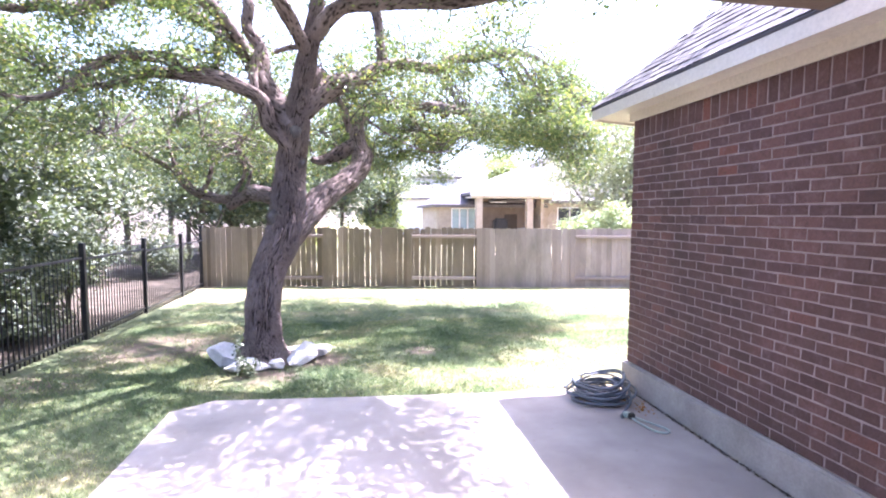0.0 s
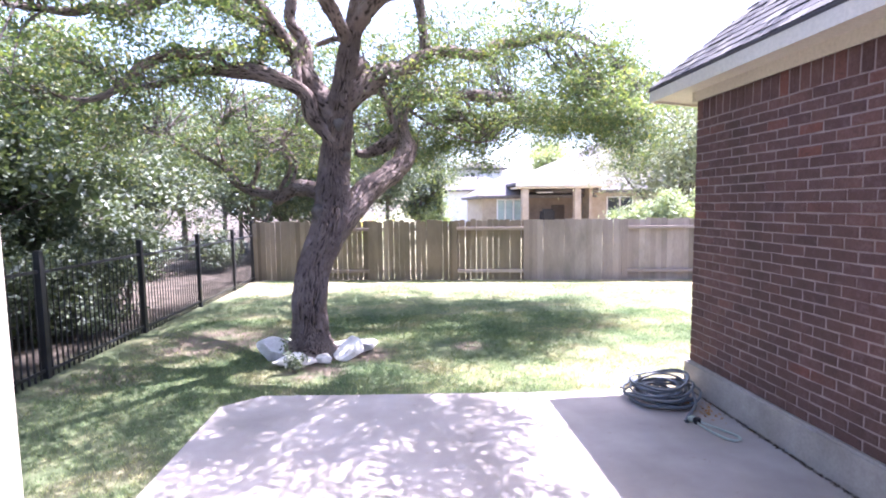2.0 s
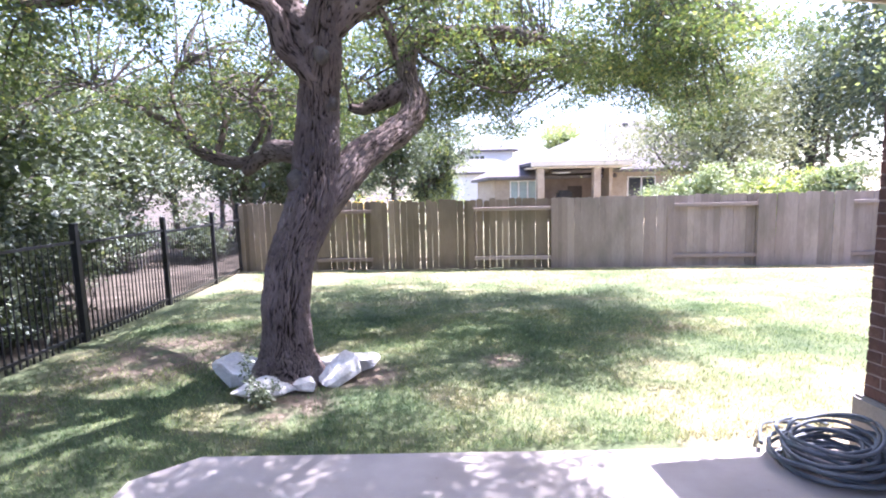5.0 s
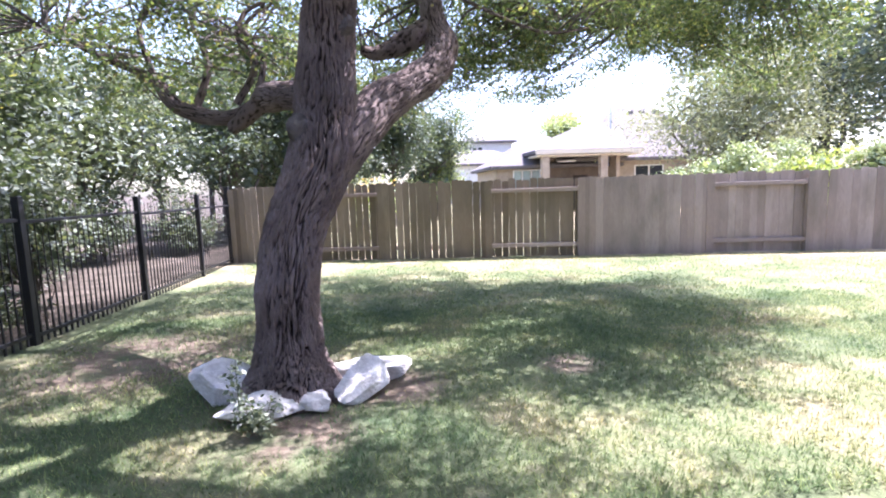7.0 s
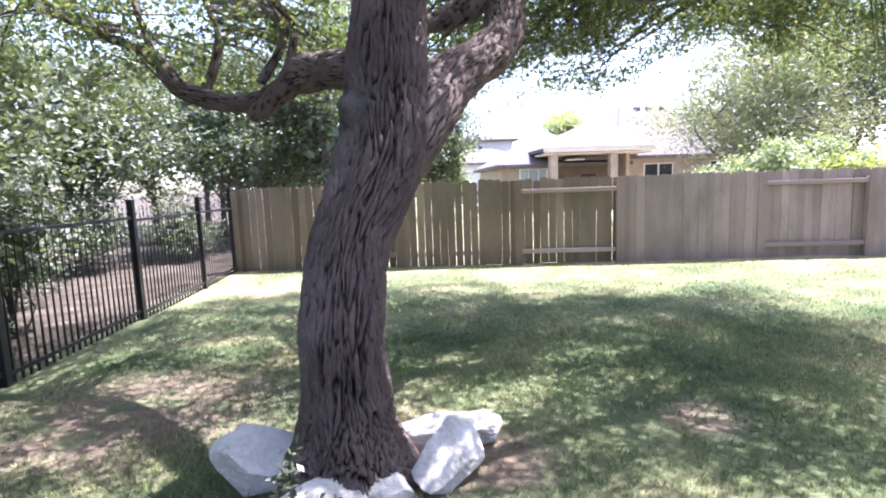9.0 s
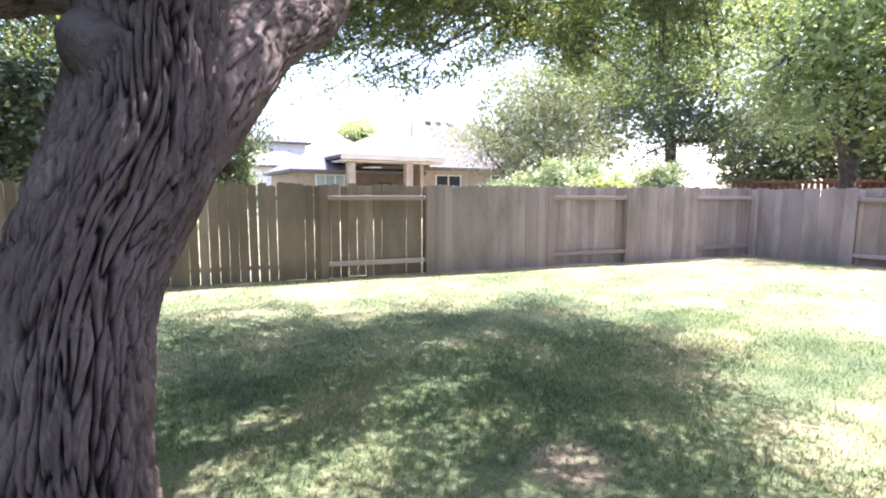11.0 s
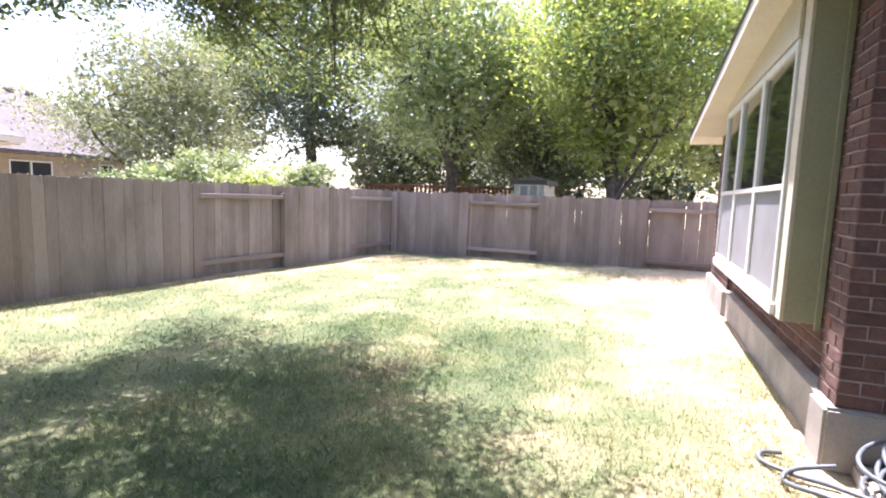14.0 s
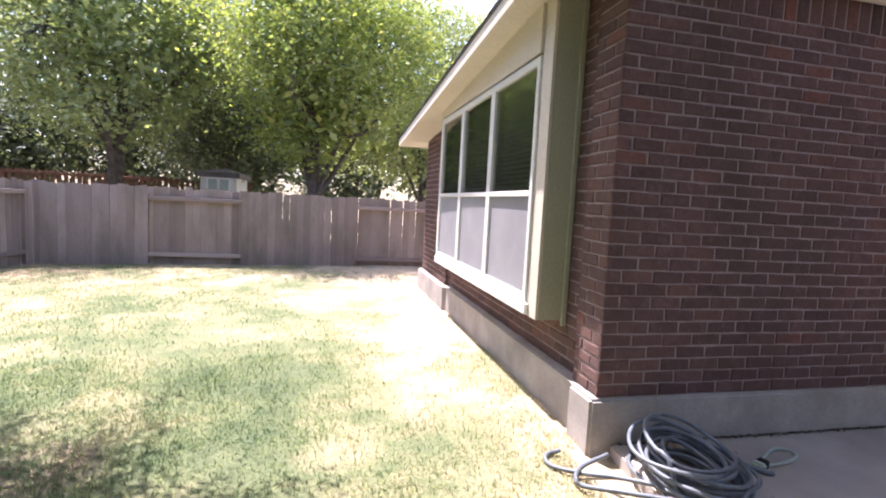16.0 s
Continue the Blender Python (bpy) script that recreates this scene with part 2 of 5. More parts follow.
ground_mat, t_, b_ = material("soil_and_thatch", 0.95, 0, 0.1)
f_ = lawn_colours(t_)
c_ = ramp(t_, f_, [(0.49, (0.08, 0.11, 0.06)), (0.70, (0.145, 0.17, 0.09)), (0.87, (0.27, 0.25, 0.155)), (1.02, (0.44, 0.37, 0.26))])
n_ = noise_out(t_, coords(t_, space="World"), 35, 4)
g_, s_ = t_.nodes.new("ShaderNodeNewGeometry"), t_.nodes.new("ShaderNodeSeparateXYZ")
t_.links.new(g_.outputs["Position"], s_.inputs[0])
w_ = node(t_, "MapRange")
w_.inputs[1].default_value, w_.inputs[2].default_value, w_.inputs[3].default_value, w_.inputs[4].default_value = -4.3, -3.75, 1.0, 0.0
t_.links.new(s_.outputs[0], w_.inputs[0])
c_ = mix(t_, w_.outputs[0], c_, ramp(t_, noise_out(t_, coords(t_, space="World"), 2.5, 5), [(0.35, (0.05, 0.043, 0.035)), (0.62, (0.13, 0.11, 0.09)), (0.8, (0.3, 0.27, 0.24))]))
bare_ = None
for bx, by, br in ((-2.45, 8.0, 1.15), (-0.72, 6.35, 0.42), (-0.15, 7.0, 0.45), (-3.2, 6.4, 0.55), (1.3, 7.3, 0.28), (-0.9, 7.1, 0.75), (3.6, 8.4, 0.35)):
    dv = t_.nodes.new("ShaderNodeVectorMath")
    dv.operation = "DISTANCE"
    dv.inputs[1].default_value = (bx, by, -0.15)
    t_.links.new(g_.outputs["Position"], dv.inputs[0])
    mr_ = node(t_, "MapRange")
    for k_, val_ in ((1, br * 1.15), (2, br * 0.55), (3, 0.0), (4, 1.0)):
        mr_.inputs[k_].default_value = val_
    t_.links.new(dv.outputs["Value"], mr_.inputs[0])
    if bare_ is None:
        bare_ = mr_.outputs[0]
    else:
        mx_ = t_.nodes.new("ShaderNodeMath")
        mx_.operation = "MAXIMUM"
        t_.links.new(bare_, mx_.inputs[0])
        t_.links.new(mr_.outputs[0], mx_.inputs[1])
        bare_ = mx_.outputs[0]
mu_ = t_.nodes.new("ShaderNodeMath")
mu_.operation = "MULTIPLY"
t_.links.new(bare_, mu_.inputs[0])
t_.links.new(ramp(t_, noise_out(t_, coords(t_, space="World"), 3.0, 4), [(0.36, (0, 0, 0)), (0.5, (1, 1, 1))]), mu_.inputs[1])
c_ = mix(t_, mu_.outputs[0], c_, ramp(t_, noise_out(t_, coords(t_, space="World"), 9.0, 5), [(0.3, (0.13, 0.10, 0.075)), (0.7, (0.25, 0.205, 0.155))]))
t_.links.new(mix(t_, 0.7, c_, ramp(t_, n_, [(0.3, (0.55, 0.55, 0.55)), (0.7, (1, 1, 1))]), "MULTIPLY"), b_.inputs["Base Color"])
bump(t_, b_, n_, 0.8, 0.02)
litter_mat = surface("leaf_litter", (0.16, 0.12, 0.085), (0.36, 0.29, 0.22), 3, 0.95, 30, 0.9, 0.02)

glass_mat, t_, b_ = material("window_glass", 0.03, 0, 0.5)
b_.inputs["Base Color"].default_value = (0.6, 0.7, 0.64, 1)
b_.inputs["Transmission Weight"].default_value = 1.0
b_.inputs["IOR"].default_value = 1.45
screen_mat = surface("insect_screen", (0.27, 0.27, 0.29), (0.32, 0.32, 0.34), 3, 0.7, 300, 0.4, 0.001)
dark_glass_mat = surface("dark_pane", (0.03, 0.035, 0.04), (0.05, 0.055, 0.06), 1, 0.08, 5, 0.0, 0.001, spec=0.7)


# ---- helpers ----
def mesh_of(name, verts, faces, mat):
    me = bpy.data.meshes.new(name)
    me.from_pydata([tuple(v) for v in verts], [], faces)
    if mat:
        me.materials.append(mat)
    return me


def part(name, bm, mat, parent=None, label=""):
    me = bpy.data.meshes.new(name)
    bm.to_mesh(me)
    bm.free()
    me.materials.append(mat)
    ob = new(name, me)
    ob.parent = parent
    return tagged(ob, label)


def empty(name, at=(0, 0, 0), rz=0.0):
    ob = new(name)
    ob.matrix_basis = pose(*at, 0, 0, rz)
    return ob


def box_bm(lo, hi, bevel=0.0, segments=1, bm=None):
    own = bmesh.new()
    bmesh.ops.create_cube(own, size=1.0)
    lo, hi = Vector(lo), Vector(hi)
    for v in own.verts:
        v.co = Vector([(lo[i] + hi[i]) / 2 + v.co[i] * (hi[i] - lo[i]) for i in range(3)])
    if bevel:
        bmesh.ops.bevel(own, geom=own.edges[:], offset=bevel, segments=segments, affect="EDGES")
    if bm is None:
        return own
    tmp = bpy.data.meshes.new("tmp")
    own.to_mesh(tmp)
    own.free()
    bm.from_mesh(tmp)
    bpy.data.meshes.remove(tmp)
    return bm


def prism_bm(poly, z0, z1, bm=None):
    bm = bm or bmesh.new()
    lo = [bm.verts.new((x, y, z0)) for x, y in poly]
    hi = [bm.verts.new((x, y, z1)) for x, y in poly]
    n = len(poly)
    bm.faces.new(lo[::-1]), bm.faces.new(hi)
    for i in range(n):
        bm.faces.new((lo[i], lo[(i + 1) % n], hi[(i + 1) % n], hi[i]))
    return bm


def solid_bm(quad, thick, bm=None):
    """A slab below a 3D polygon."""
    bm = bm or bmesh.new()
    q = [Vector(p) for p in quad]
    n = (q[1] - q[0]).cross(q[2] - q[0]).normalized()
    if n.z < 0:
        n = -n
    a = [bm.verts.new(p) for p in q]
    b = [bm.verts.new(p - n * thick) for p in q]
    bm.faces.new(a), bm.faces.new(b[::-1])
    for i in range(len(q)):
        j = (i + 1) % len(q)
        bm.faces.new((a[i], b[i], b[j], a[j]))
    bmesh.ops.recalc_face_normals(bm, faces=bm.faces)
    return bm


def smooth_path(pts, step=0.08):
    """A smooth line through (x, y, z, radius)."""
    p = np.array(pts, float)
    p = np.vstack([2 * p[0] - p[1], p, 2 * p[-1] - p[-2]])
    out = []
    for i in range(1, len(p) - 2):
        n = max(2, int(np.linalg.norm(p[i + 1, :3] - p[i, :3]) / step))
        for k in range(n):
            u = k / n
            out.append(0.5 * (2 * p[i] + (p[i + 1] - p[i - 1]) * u + (2 * p[i - 1] - 5 * p[i] + 4 * p[i + 1] - p[i + 2]) * u * u + (3 * p[i] - p[i - 1] - 3 * p[i + 1] + p[i + 2]) * u ** 3))
    out.append(p[-2])
    return np.array(out)


def tube_arrays(path, sides, wob=0.0, rng=None):
    """Rings of vertices along a line of (x, y, z, radius)."""
    c, r = path[:, :3], path[:, 3]
    d = np.gradient(c, axis=0)
    d /= np.linalg.norm(d, axis=1, keepdims=True) + 1e-9
    ref = np.array([0.0, 1.0, 0.0]) if abs(d[:, 1]).mean() < 0.7 else np.array([1.0, 0.0, 0.0])
    a = np.cross(d, ref)
    a /= np.linalg.norm(a, axis=1, keepdims=True) + 1e-9
    b = np.cross(a, d)
    th = np.linspace(0, 2 * np.pi, sides, endpoint=False)
    rr = r[:, None] * np.ones(sides)
    if wob and rng is not None:
        rr = rr * (1 + wob * rng.normal(size=rr.shape))
    v = c[:, None] + rr[..., None] * (np.cos(th)[None, :, None] * a[:, None] + np.sin(th)[None, :, None] * b[:, None])
    n = len(path)
    i, j = np.meshgrid(np.arange(n - 1), np.arange(sides), indexing="ij")
    k = (j + 1) % sides
    f = np.stack([i * sides + j, i * sides + k, (i + 1) * sides + k, (i + 1) * sides + j], -1).reshape(-1, 4)
    return v.reshape(-1, 3), f


def fast_mesh(name, verts, faces, mat, smooth=False):
    """A mesh from arrays; all faces have the same number of corners."""
    me = bpy.data.meshes.new(name)
    nv, (nf, k) = len(verts), faces.shape
    me.vertices.add(nv)
    me.vertices.foreach_set("co", np.ascontiguousarray(verts, dtype=np.float32).ravel())
    me.loops.add(nf * k)
    me.loops.foreach_set("vertex_index", np.ascontiguousarray(faces, dtype=np.int32).ravel())
    me.polygons.add(nf)
    me.polygons.foreach_set("loop_start", np.arange(0, nf * k, k, dtype=np.int32))
    me.update(calc_edges=True)
    me.materials.append(mat)
    if smooth:
        me.polygons.foreach_set("use_smooth", np.ones(nf, dtype=bool))
    return me


def tubes(name, paths, sides, mat, parent, wob=0.0, rng=None, label=""):
    vs, fs, off = [], [], 0
    for p in paths:
        v, f = tube_arrays(p, sides, wob, rng)
        vs.append(v), fs.append(f + off)
        off += len(v)
    ob = new(name, fast_mesh(name, np.vstack(vs), np.vstack(fs), mat, True))
    ob.parent = parent
    return tagged(ob, label)


def leaf_arrays(centres, size, rng, flat=0.35):
    """A folded diamond leaf at every centre."""
    n = len(centres)
    d = rng.normal(size=(n, 3))
    d[:, 2] *= 0.7
    d /= np.linalg.norm(d, axis=1, keepdims=True)
    nn = rng.normal(size=(n, 3)) * flat + np.array([0, 0, 0.6])
    s = np.cross(d, nn)
    s /= np.linalg.norm(s, axis=1, keepdims=True) + 1e-9
    L = (size * rng.uniform(0.6, 1.35, n))[:, None]
    v = np.stack([centres - d * L * 0.5, centres + s * L * 0.27, centres + d * L * 0.5, centres - s * L * 0.27], 1)
    return v.reshape(-1, 3), np.arange(n * 4).reshape(n, 4)


def leaves(name, centres, size, mat, parent, rng, label=""):
    v, f = leaf_arrays(centres, size, rng)
    ob = new(name, fast_mesh(name, v, f, mat))
    ob.parent = parent
    return tagged(ob, label, kind="stuff")


def ground_z(x, y):
    """The lawn lies a little under the patio and falls slightly towards the fence."""
    return -0.045 - 0.10 * min(max((y - 5.5) / 6.5, 0.0), 1.0) - 0.05 * min(max((-x - 1.5) / 2.5, 0), 1.0) * min(max((9 - y) / 6, 0), 1)


# ---- ground ----
gx = np.concatenate([[-2000, -400, -100, -40], np.arange(-16, 20, 0.4), [40, 100, 400, 2000]])
gy = np.concatenate([[-2000, -400, -100, -30, -12], np.arange(-6, 22, 0.4), [40, 100, 400, 2000]])
GX, GY = np.meshgrid(gx, gy, indexing="ij")
PATIO = [(-1.45, -4.0), (3.31, -4.0), (3.31, 5.14), (-1.07, 5.46), (-1.42, 5.2)]


def ground_height(x, y):
    z = ground_z(x, y)
    if -1.45 < x < 3.4 and y < 5.4:
        z = min(z, -0.08)
    if abs(x) < 18 and -6 < y < 21:
        z += 0.012 * noise.noise(Vector((x * 0.9, y * 0.9, 0)))
    return z


gv = np.array([(x, y, ground_height(x, y)) for x, y in zip(GX.ravel(), GY.ravel())])
ni, nj = GX.shape
ii, jj = np.meshgrid(np.arange(ni - 1), np.arange(nj - 1), indexing="ij")
gf = np.stack([ii * nj + jj, (ii + 1) * nj + jj, (ii + 1) * nj + jj + 1, ii * nj + jj + 1], -1).reshape(-1, 4)
ground = new("ground", fast_mesh("ground", gv, gf, ground_mat, True))
tagged(ground, "thin lawn soil with dry thatch and bare patches", "ground", kind="structure")

bm = prism_bm([(-1.45, -4.0), (3.30, -4.0), (3.30, 5.14), (-1.07, 5.46), (-1.42, 5.2)], -0.14, 0.0)
bmesh.ops.bevel(bm, geom=[e for e in bm.edges if all(v.co.z > -0.01 for v in e.verts)], offset=0.012, segments=2, affect="EDGES")
patio = part("patio", bm, concrete_mat, None)
tagged(patio, "pale worn concrete patio slab with a cut corner", "patio", kind="structure")

# ---- house ----
WX, NY, RY = 3.34, 5.24, 5.18
Z0, Z1 = 0.29, 3.01
house = empty("house_wall")
tagged(house, "dark red brick house wall on a concrete foundation", "wall", kind="structure")
bm = bmesh.new()
outer = [(WX + 0.006, -4.0), (9.264, -4.0), (9.264, NY - 0.006), (7.526, NY - 0.006), (7.526, RY - 0.006), (3.664, RY - 0.006), (3.664, NY - 0.006), (WX + 0.006, NY - 0.006)]
inner = [(WX + 0.25, -3.8), (9.0, -3.8), (9.0, RY - 0.25), (WX + 0.25, RY - 0.25)]
prism_bm(outer, Z0 - 0.05, 3.0, bm)
part("wall_core", bm, mortar_mat, house)
bm = bmesh.new()
fo = [(WX - 0.035, -4.0), (9.36, -4.0), (9.36, NY + 0.06), (7.40, NY + 0.06), (7.40, RY + 0.075), (3.60, RY + 0.075), (3.60, NY + 0.06), (WX - 0.035, NY + 0.06)]
prism_bm(fo, -0.35, Z0, bm)
bmesh.ops.bevel(bm, geom=[e for e in bm.edges if any(v.co.y > 5 for v in e.verts) and any(v.co.z > 0 for v in e.verts)], offset=0.018, segments=3, affect="EDGES")
part("foundation", bm, found_mat, house, "rough grey concrete foundation")


def eave_z(x):
    return Z1 - 0.085 * (x - WX)


# roof: soffits, fascia, shingled slopes
roof = empty("house_roof")
tagged(roof, "grey shingled hip roof with cream fascia and soffit", "roof", kind="structure")
OX, OY, EX = 3.09, 5.66, 9.75
zs = Z1
soff = [(OX, -4.0, zs), (WX + 0.2, -4.0, zs), (WX + 0.2, NY - 0.2, zs), (OX, OY, zs)]
part("soffit", solid_bm([(x, y, z + 0.012) for x, y, z in soff], 0.012), trim_mat, roof)
part("soffit", solid_bm([(OX, OY, zs + 0.012), (WX + 0.2, NY - 0.2, zs + 0.012), (EX, NY - 0.3, eave_z(EX)), (EX, OY, eave_z(EX))], 0.012), trim_mat, roof)


def board(a, b, h, thick, bm=None):
    """An upright board under the line a-b."""
    a, b = Vector(a), Vector(b)
    d = (b - a).cross(Vector((0, 0, 1))).normalized() * thick
    dz = Vector((0, 0, h))
    bm = bm or bmesh.new()
    v = [bm.verts.new(p) for p in (a, b, b + d, a + d, a + dz, b + dz, b + d + dz, a + d + dz)]
    for f in ((0, 1, 2, 3), (7, 6, 5, 4), (0, 4, 5, 1), (1, 5, 6, 2), (2, 6, 7, 3), (3, 7, 4, 0)):
        bm.faces.new([v[i] for i in f])
    bmesh.ops.recalc_face_normals(bm, faces=bm.faces)
    return bm


part("fascia", board((OX, OY, zs - 0.02), (OX, -4.0, zs - 0.02), 0.135, 0.025), trim_mat, roof)
part("fascia", board((EX, OY, eave_z(EX) - 0.02), (OX - 0.025, OY, zs - 0.02), 0.135, 0.025), trim_mat, roof)
part("fascia", board((EX + 0.003, NY - 0.6, eave_z(EX) - 0.02), (EX + 0.003, OY + 0.02, eave_z(EX) - 0.02), 0.135, 0.025), trim_mat, roof)
part("frieze", board((WX - 0.022, NY + 0.02, zs - 0.10), (WX - 0.022, -4.0, zs - 0.10), 0.10, 0.02), trim_mat, roof)
PITCH = 0.95
HC = 1 / math.sqrt(1 + PITCH * PITCH)


def slope(p0, p1, up):
    """Length, direction along the eave, direction up the slope and normal of a roof plane."""
    p0, p1, up = np.array(p0, float), np.array(p1, float), np.array(up, float)
    L = np.linalg.norm(p1 - p0)
    e = (p1 - p0) / L
    upn = up / np.linalg.norm(up)
    nrm = np.cross(e, upn)
    return L, e, upn, nrm if nrm[2] > 0 else -nrm


def shingles(name, p0, p1, up, rows_n, cut0, cut1, seed, parent):
    rng = np.random.default_rng(seed)
    L, e, upn, nrm = slope(p0, p1, up)
    p0 = np.array(p0, float)
    vs, fs = [], []
    ex = 0.125
    for r in range(rows_n):
        s = r * ex
        a, b = cut0 * s, L - cut1 * s
        x = a
        while x < b - 0.02:
            w = min(rng.choice([0.09, 0.14, 0.2]), b - x)
            th = 0.003 + 0.008 * rng.random()
            q = p0 + e * x + upn * s
            base = len(vs)
            over = ex + 0.05
            ul = cut0 * over if x == a else 0.0
            ur = max(ul + 0.01, w - 0.006 - (cut1 * over if x + w > b - 0.001 else 0.0))
            for (u, v, h) in ((0, 0, th + 0.004), (w - 0.006, 0, th + 0.004), (ur, over, 0.002), (ul, over, 0.002), (0, 0, -0.01), (w - 0.006, 0, -0.01)):
                vs.append(q + e * u + upn * v + nrm * h)
            fs += [(base, base + 1, base + 2, base + 3), (base + 4, base + 5, base + 1, base)]
            x += w
    ob = new(name, mesh_of(name, vs, fs, shingle_mat))
    ob.parent = parent
    return tagged(ob, "grey laminated asphalt shingles", kind="stuff")


RZ = zs + 0.12
shingles("shingles", (OX - 0.03, -4.0, RZ), (OX - 0.03, OY + 0.03, RZ), (1, 0, PITCH), 29, 0.0, HC, 1, roof)
shingles("shingles", (OX - 0.03, OY + 0.03, RZ), (EX, OY + 0.03, eave_z(EX) + 0.12), (0, -1, PITCH), 29, HC, 0.0, 2, roof)
H = 3.2
bm = bmesh.new()
for q in ([(OX - 0.04, -4, RZ - 0.012), (OX - 0.04, OY + 0.04, RZ - 0.012), (OX + H, OY - H, RZ + H * PITCH - 0.012), (OX + H, -4, RZ + H * PITCH - 0.012)],
          [(OX - 0.04, OY + 0.04, RZ - 0.012), (EX, OY + 0.04, eave_z(EX) + 0.105), (EX, OY - H, eave_z(EX) + H * PITCH + 0.105), (OX + H, OY - H, RZ + H * PITCH - 0.012)]):
    solid_bm(q, 0.03, bm)
part("roof_deck", bm, shingle_mat, roof)

# box window on the north wall
bay = empty("window_1")
tagged(bay, "white triple sash window in a cream box bay", "window", kind="structure")
BX0, BX1, BY, BZ0, BZ1 = 3.95, 7.43, 5.42, 0.64, 2.99


def slab(name, lo, hi, mat, parent, bevel=0.004, label=""):
    return part(name, box_bm(lo, hi, bevel), mat, parent, label)


slab("box_side", (BX0, RY, BZ0), (BX0 + 0.03, BY - 0.026, BZ1 - 0.03), greentrim_mat, bay, 0.003, "sage green painted side panel")
slab("box_side", (BX1 - 0.03, RY, BZ0), (BX1, BY - 0.026, BZ1 - 0.35), greentrim_mat, bay, 0.003, "sage green painted side panel")
slab("side_trim", (BX0 - 0.025, RY + 0.003, BZ0 - 0.04), (BX0 - 0.003, RY + 0.04, BZ1 - 0.04), greentrim_mat, bay, 0.003)
slab("box_floor", (BX0 + 0.034, RY, BZ0), (BX1 - 0.034, BY - 0.03, BZ0 + 0.03), trim_mat, bay, 0.003)
WX0, WX1, WZ0, WZ1 = 4.12, 7.30, 0.74, 2.57
bm = bmesh.new()
for lo, hi in (((BX0, BY - 0.025, BZ0), (WX0, BY, BZ1 - 0.02)), ((WX1, BY - 0.025, BZ0), (BX1, BY, eave_z(BX1) - 0.0)), ((WX0 + 0.001, BY - 0.025, BZ0), (WX1 - 0.001, BY, WZ0 - 0.02))):
    box_bm(lo, hi, 0.003, 1, bm)
part("front_trim", bm, trim_mat, bay, "cream painted trim board")
bm = solid_bm([(WX0 + 0.001, BY, WZ1 + 0.02), (WX1 - 0.001, BY, WZ1 + 0.02), (WX1 - 0.001, BY, eave_z(WX1) + 0.02), (WX0 + 0.001, BY, eave_z(WX0))], 0.025)
part("head_trim", bm, trim_mat, bay)
TW = (WX1 - WX0) / 3
for i in range(3):
    a, b = WX0 + i * TW, WX0 + (i + 1) * TW
    u = new("sash")
    u.parent = bay
    fr = bmesh.new()
    m_ = (WZ0 + WZ1) / 2 - 0.09
    for lo, hi in (((a + 0.002, BY - 0.03, WZ0), (a + 0.055, BY + 0.02, WZ1)), ((b - 0.055, BY - 0.03, WZ0), (b - 0.002, BY + 0.02, WZ1)),
                   ((a + 0.0555, BY - 0.03, WZ0), (b - 0.0555, BY + 0.018, WZ0 + 0.06)), ((a + 0.0555, BY - 0.03, WZ1 - 0.06), (b - 0.0555, BY + 0.018, WZ1)),
                   ((a + 0.0555, BY - 0.03, m_ - 0.022), (b - 0.0555, BY + 0.022, m_ + 0.022))):
        box_bm(lo, hi, 0.004, 1, fr)
    part("frame", fr, white_mat, u, "white vinyl frame")
    gl = slab("pane", (a + 0.056, BY - 0.012, m_ + 0.0225), (b - 0.056, BY - 0.006, WZ1 - 0.0605), glass_mat, u, 0)
    gl.visible_shadow = False
    slab("screen", (a + 0.056, BY - 0.004, WZ0 + 0.0605), (b - 0.056, BY - 0.001, m_ - 0.0225), screen_mat, u, 0, "grey insect screen")
    bl = bmesh.new()
    z = m_ + 0.03
    while z < WZ1 - 0.06:
        y = BY - 0.09
        q = [(a + 0.05, y - 0.02, z - 0.008), (b - 0.05, y - 0.02, z - 0.008), (b - 0.05, y + 0.02, z + 0.008), (a + 0.05, y + 0.02, z + 0.008)]
        solid_bm(q, 0.002, bl)
        z += 0.042
    part("blind", bl, blind_mat, u, "pale horizontal blind slats")
# Dark sheet behind the panes; its colour stands in for an unlit room.
slab("room_dark_sheet", (BX0 + 0.1, RY - 0.03, BZ0 + 0.1), (BX1 - 0.1, RY - 0.02, BZ1 - 0.4), dark_mat, bay, 0)
slab("sill", (WX0 - 0.04, BY + 0.001, BZ0 + 0.012), (WX1 + 0.04, BY + 0.035, WZ0 - 0.003), white_mat, bay, 0.006, "white window sill")

# porch over the patio, behind the camera
porch = empty("porch")
tagged(porch, "covered porch with a cream beam and a white post", "porch", kind="structure")
slab("beam", (-1.75, 2.42, 3.02), (WX - 0.47, 2.56, 3.3), surface("brown_beam", (0.2, 0.15, 0.11), (0.27, 0.2, 0.15), 3, 0.8), porch, 0.006, "weathered brown beam")
slab("porch_ceiling", (-1.75, -4.0, 3.06), (WX - 0.47, 2.41, 3.09), trim_mat, porch, 0)
slab("post", (-1.51, 2.48, -0.13), (-1.33, 2.65, 3.02), trim_mat, porch, 0.01, "cream painted porch post")
slab("back_wall", (-1.75, -4.2, -0.02), (WX - 0.04, -4.003, 3.05), far_wall_mat, porch, 0)


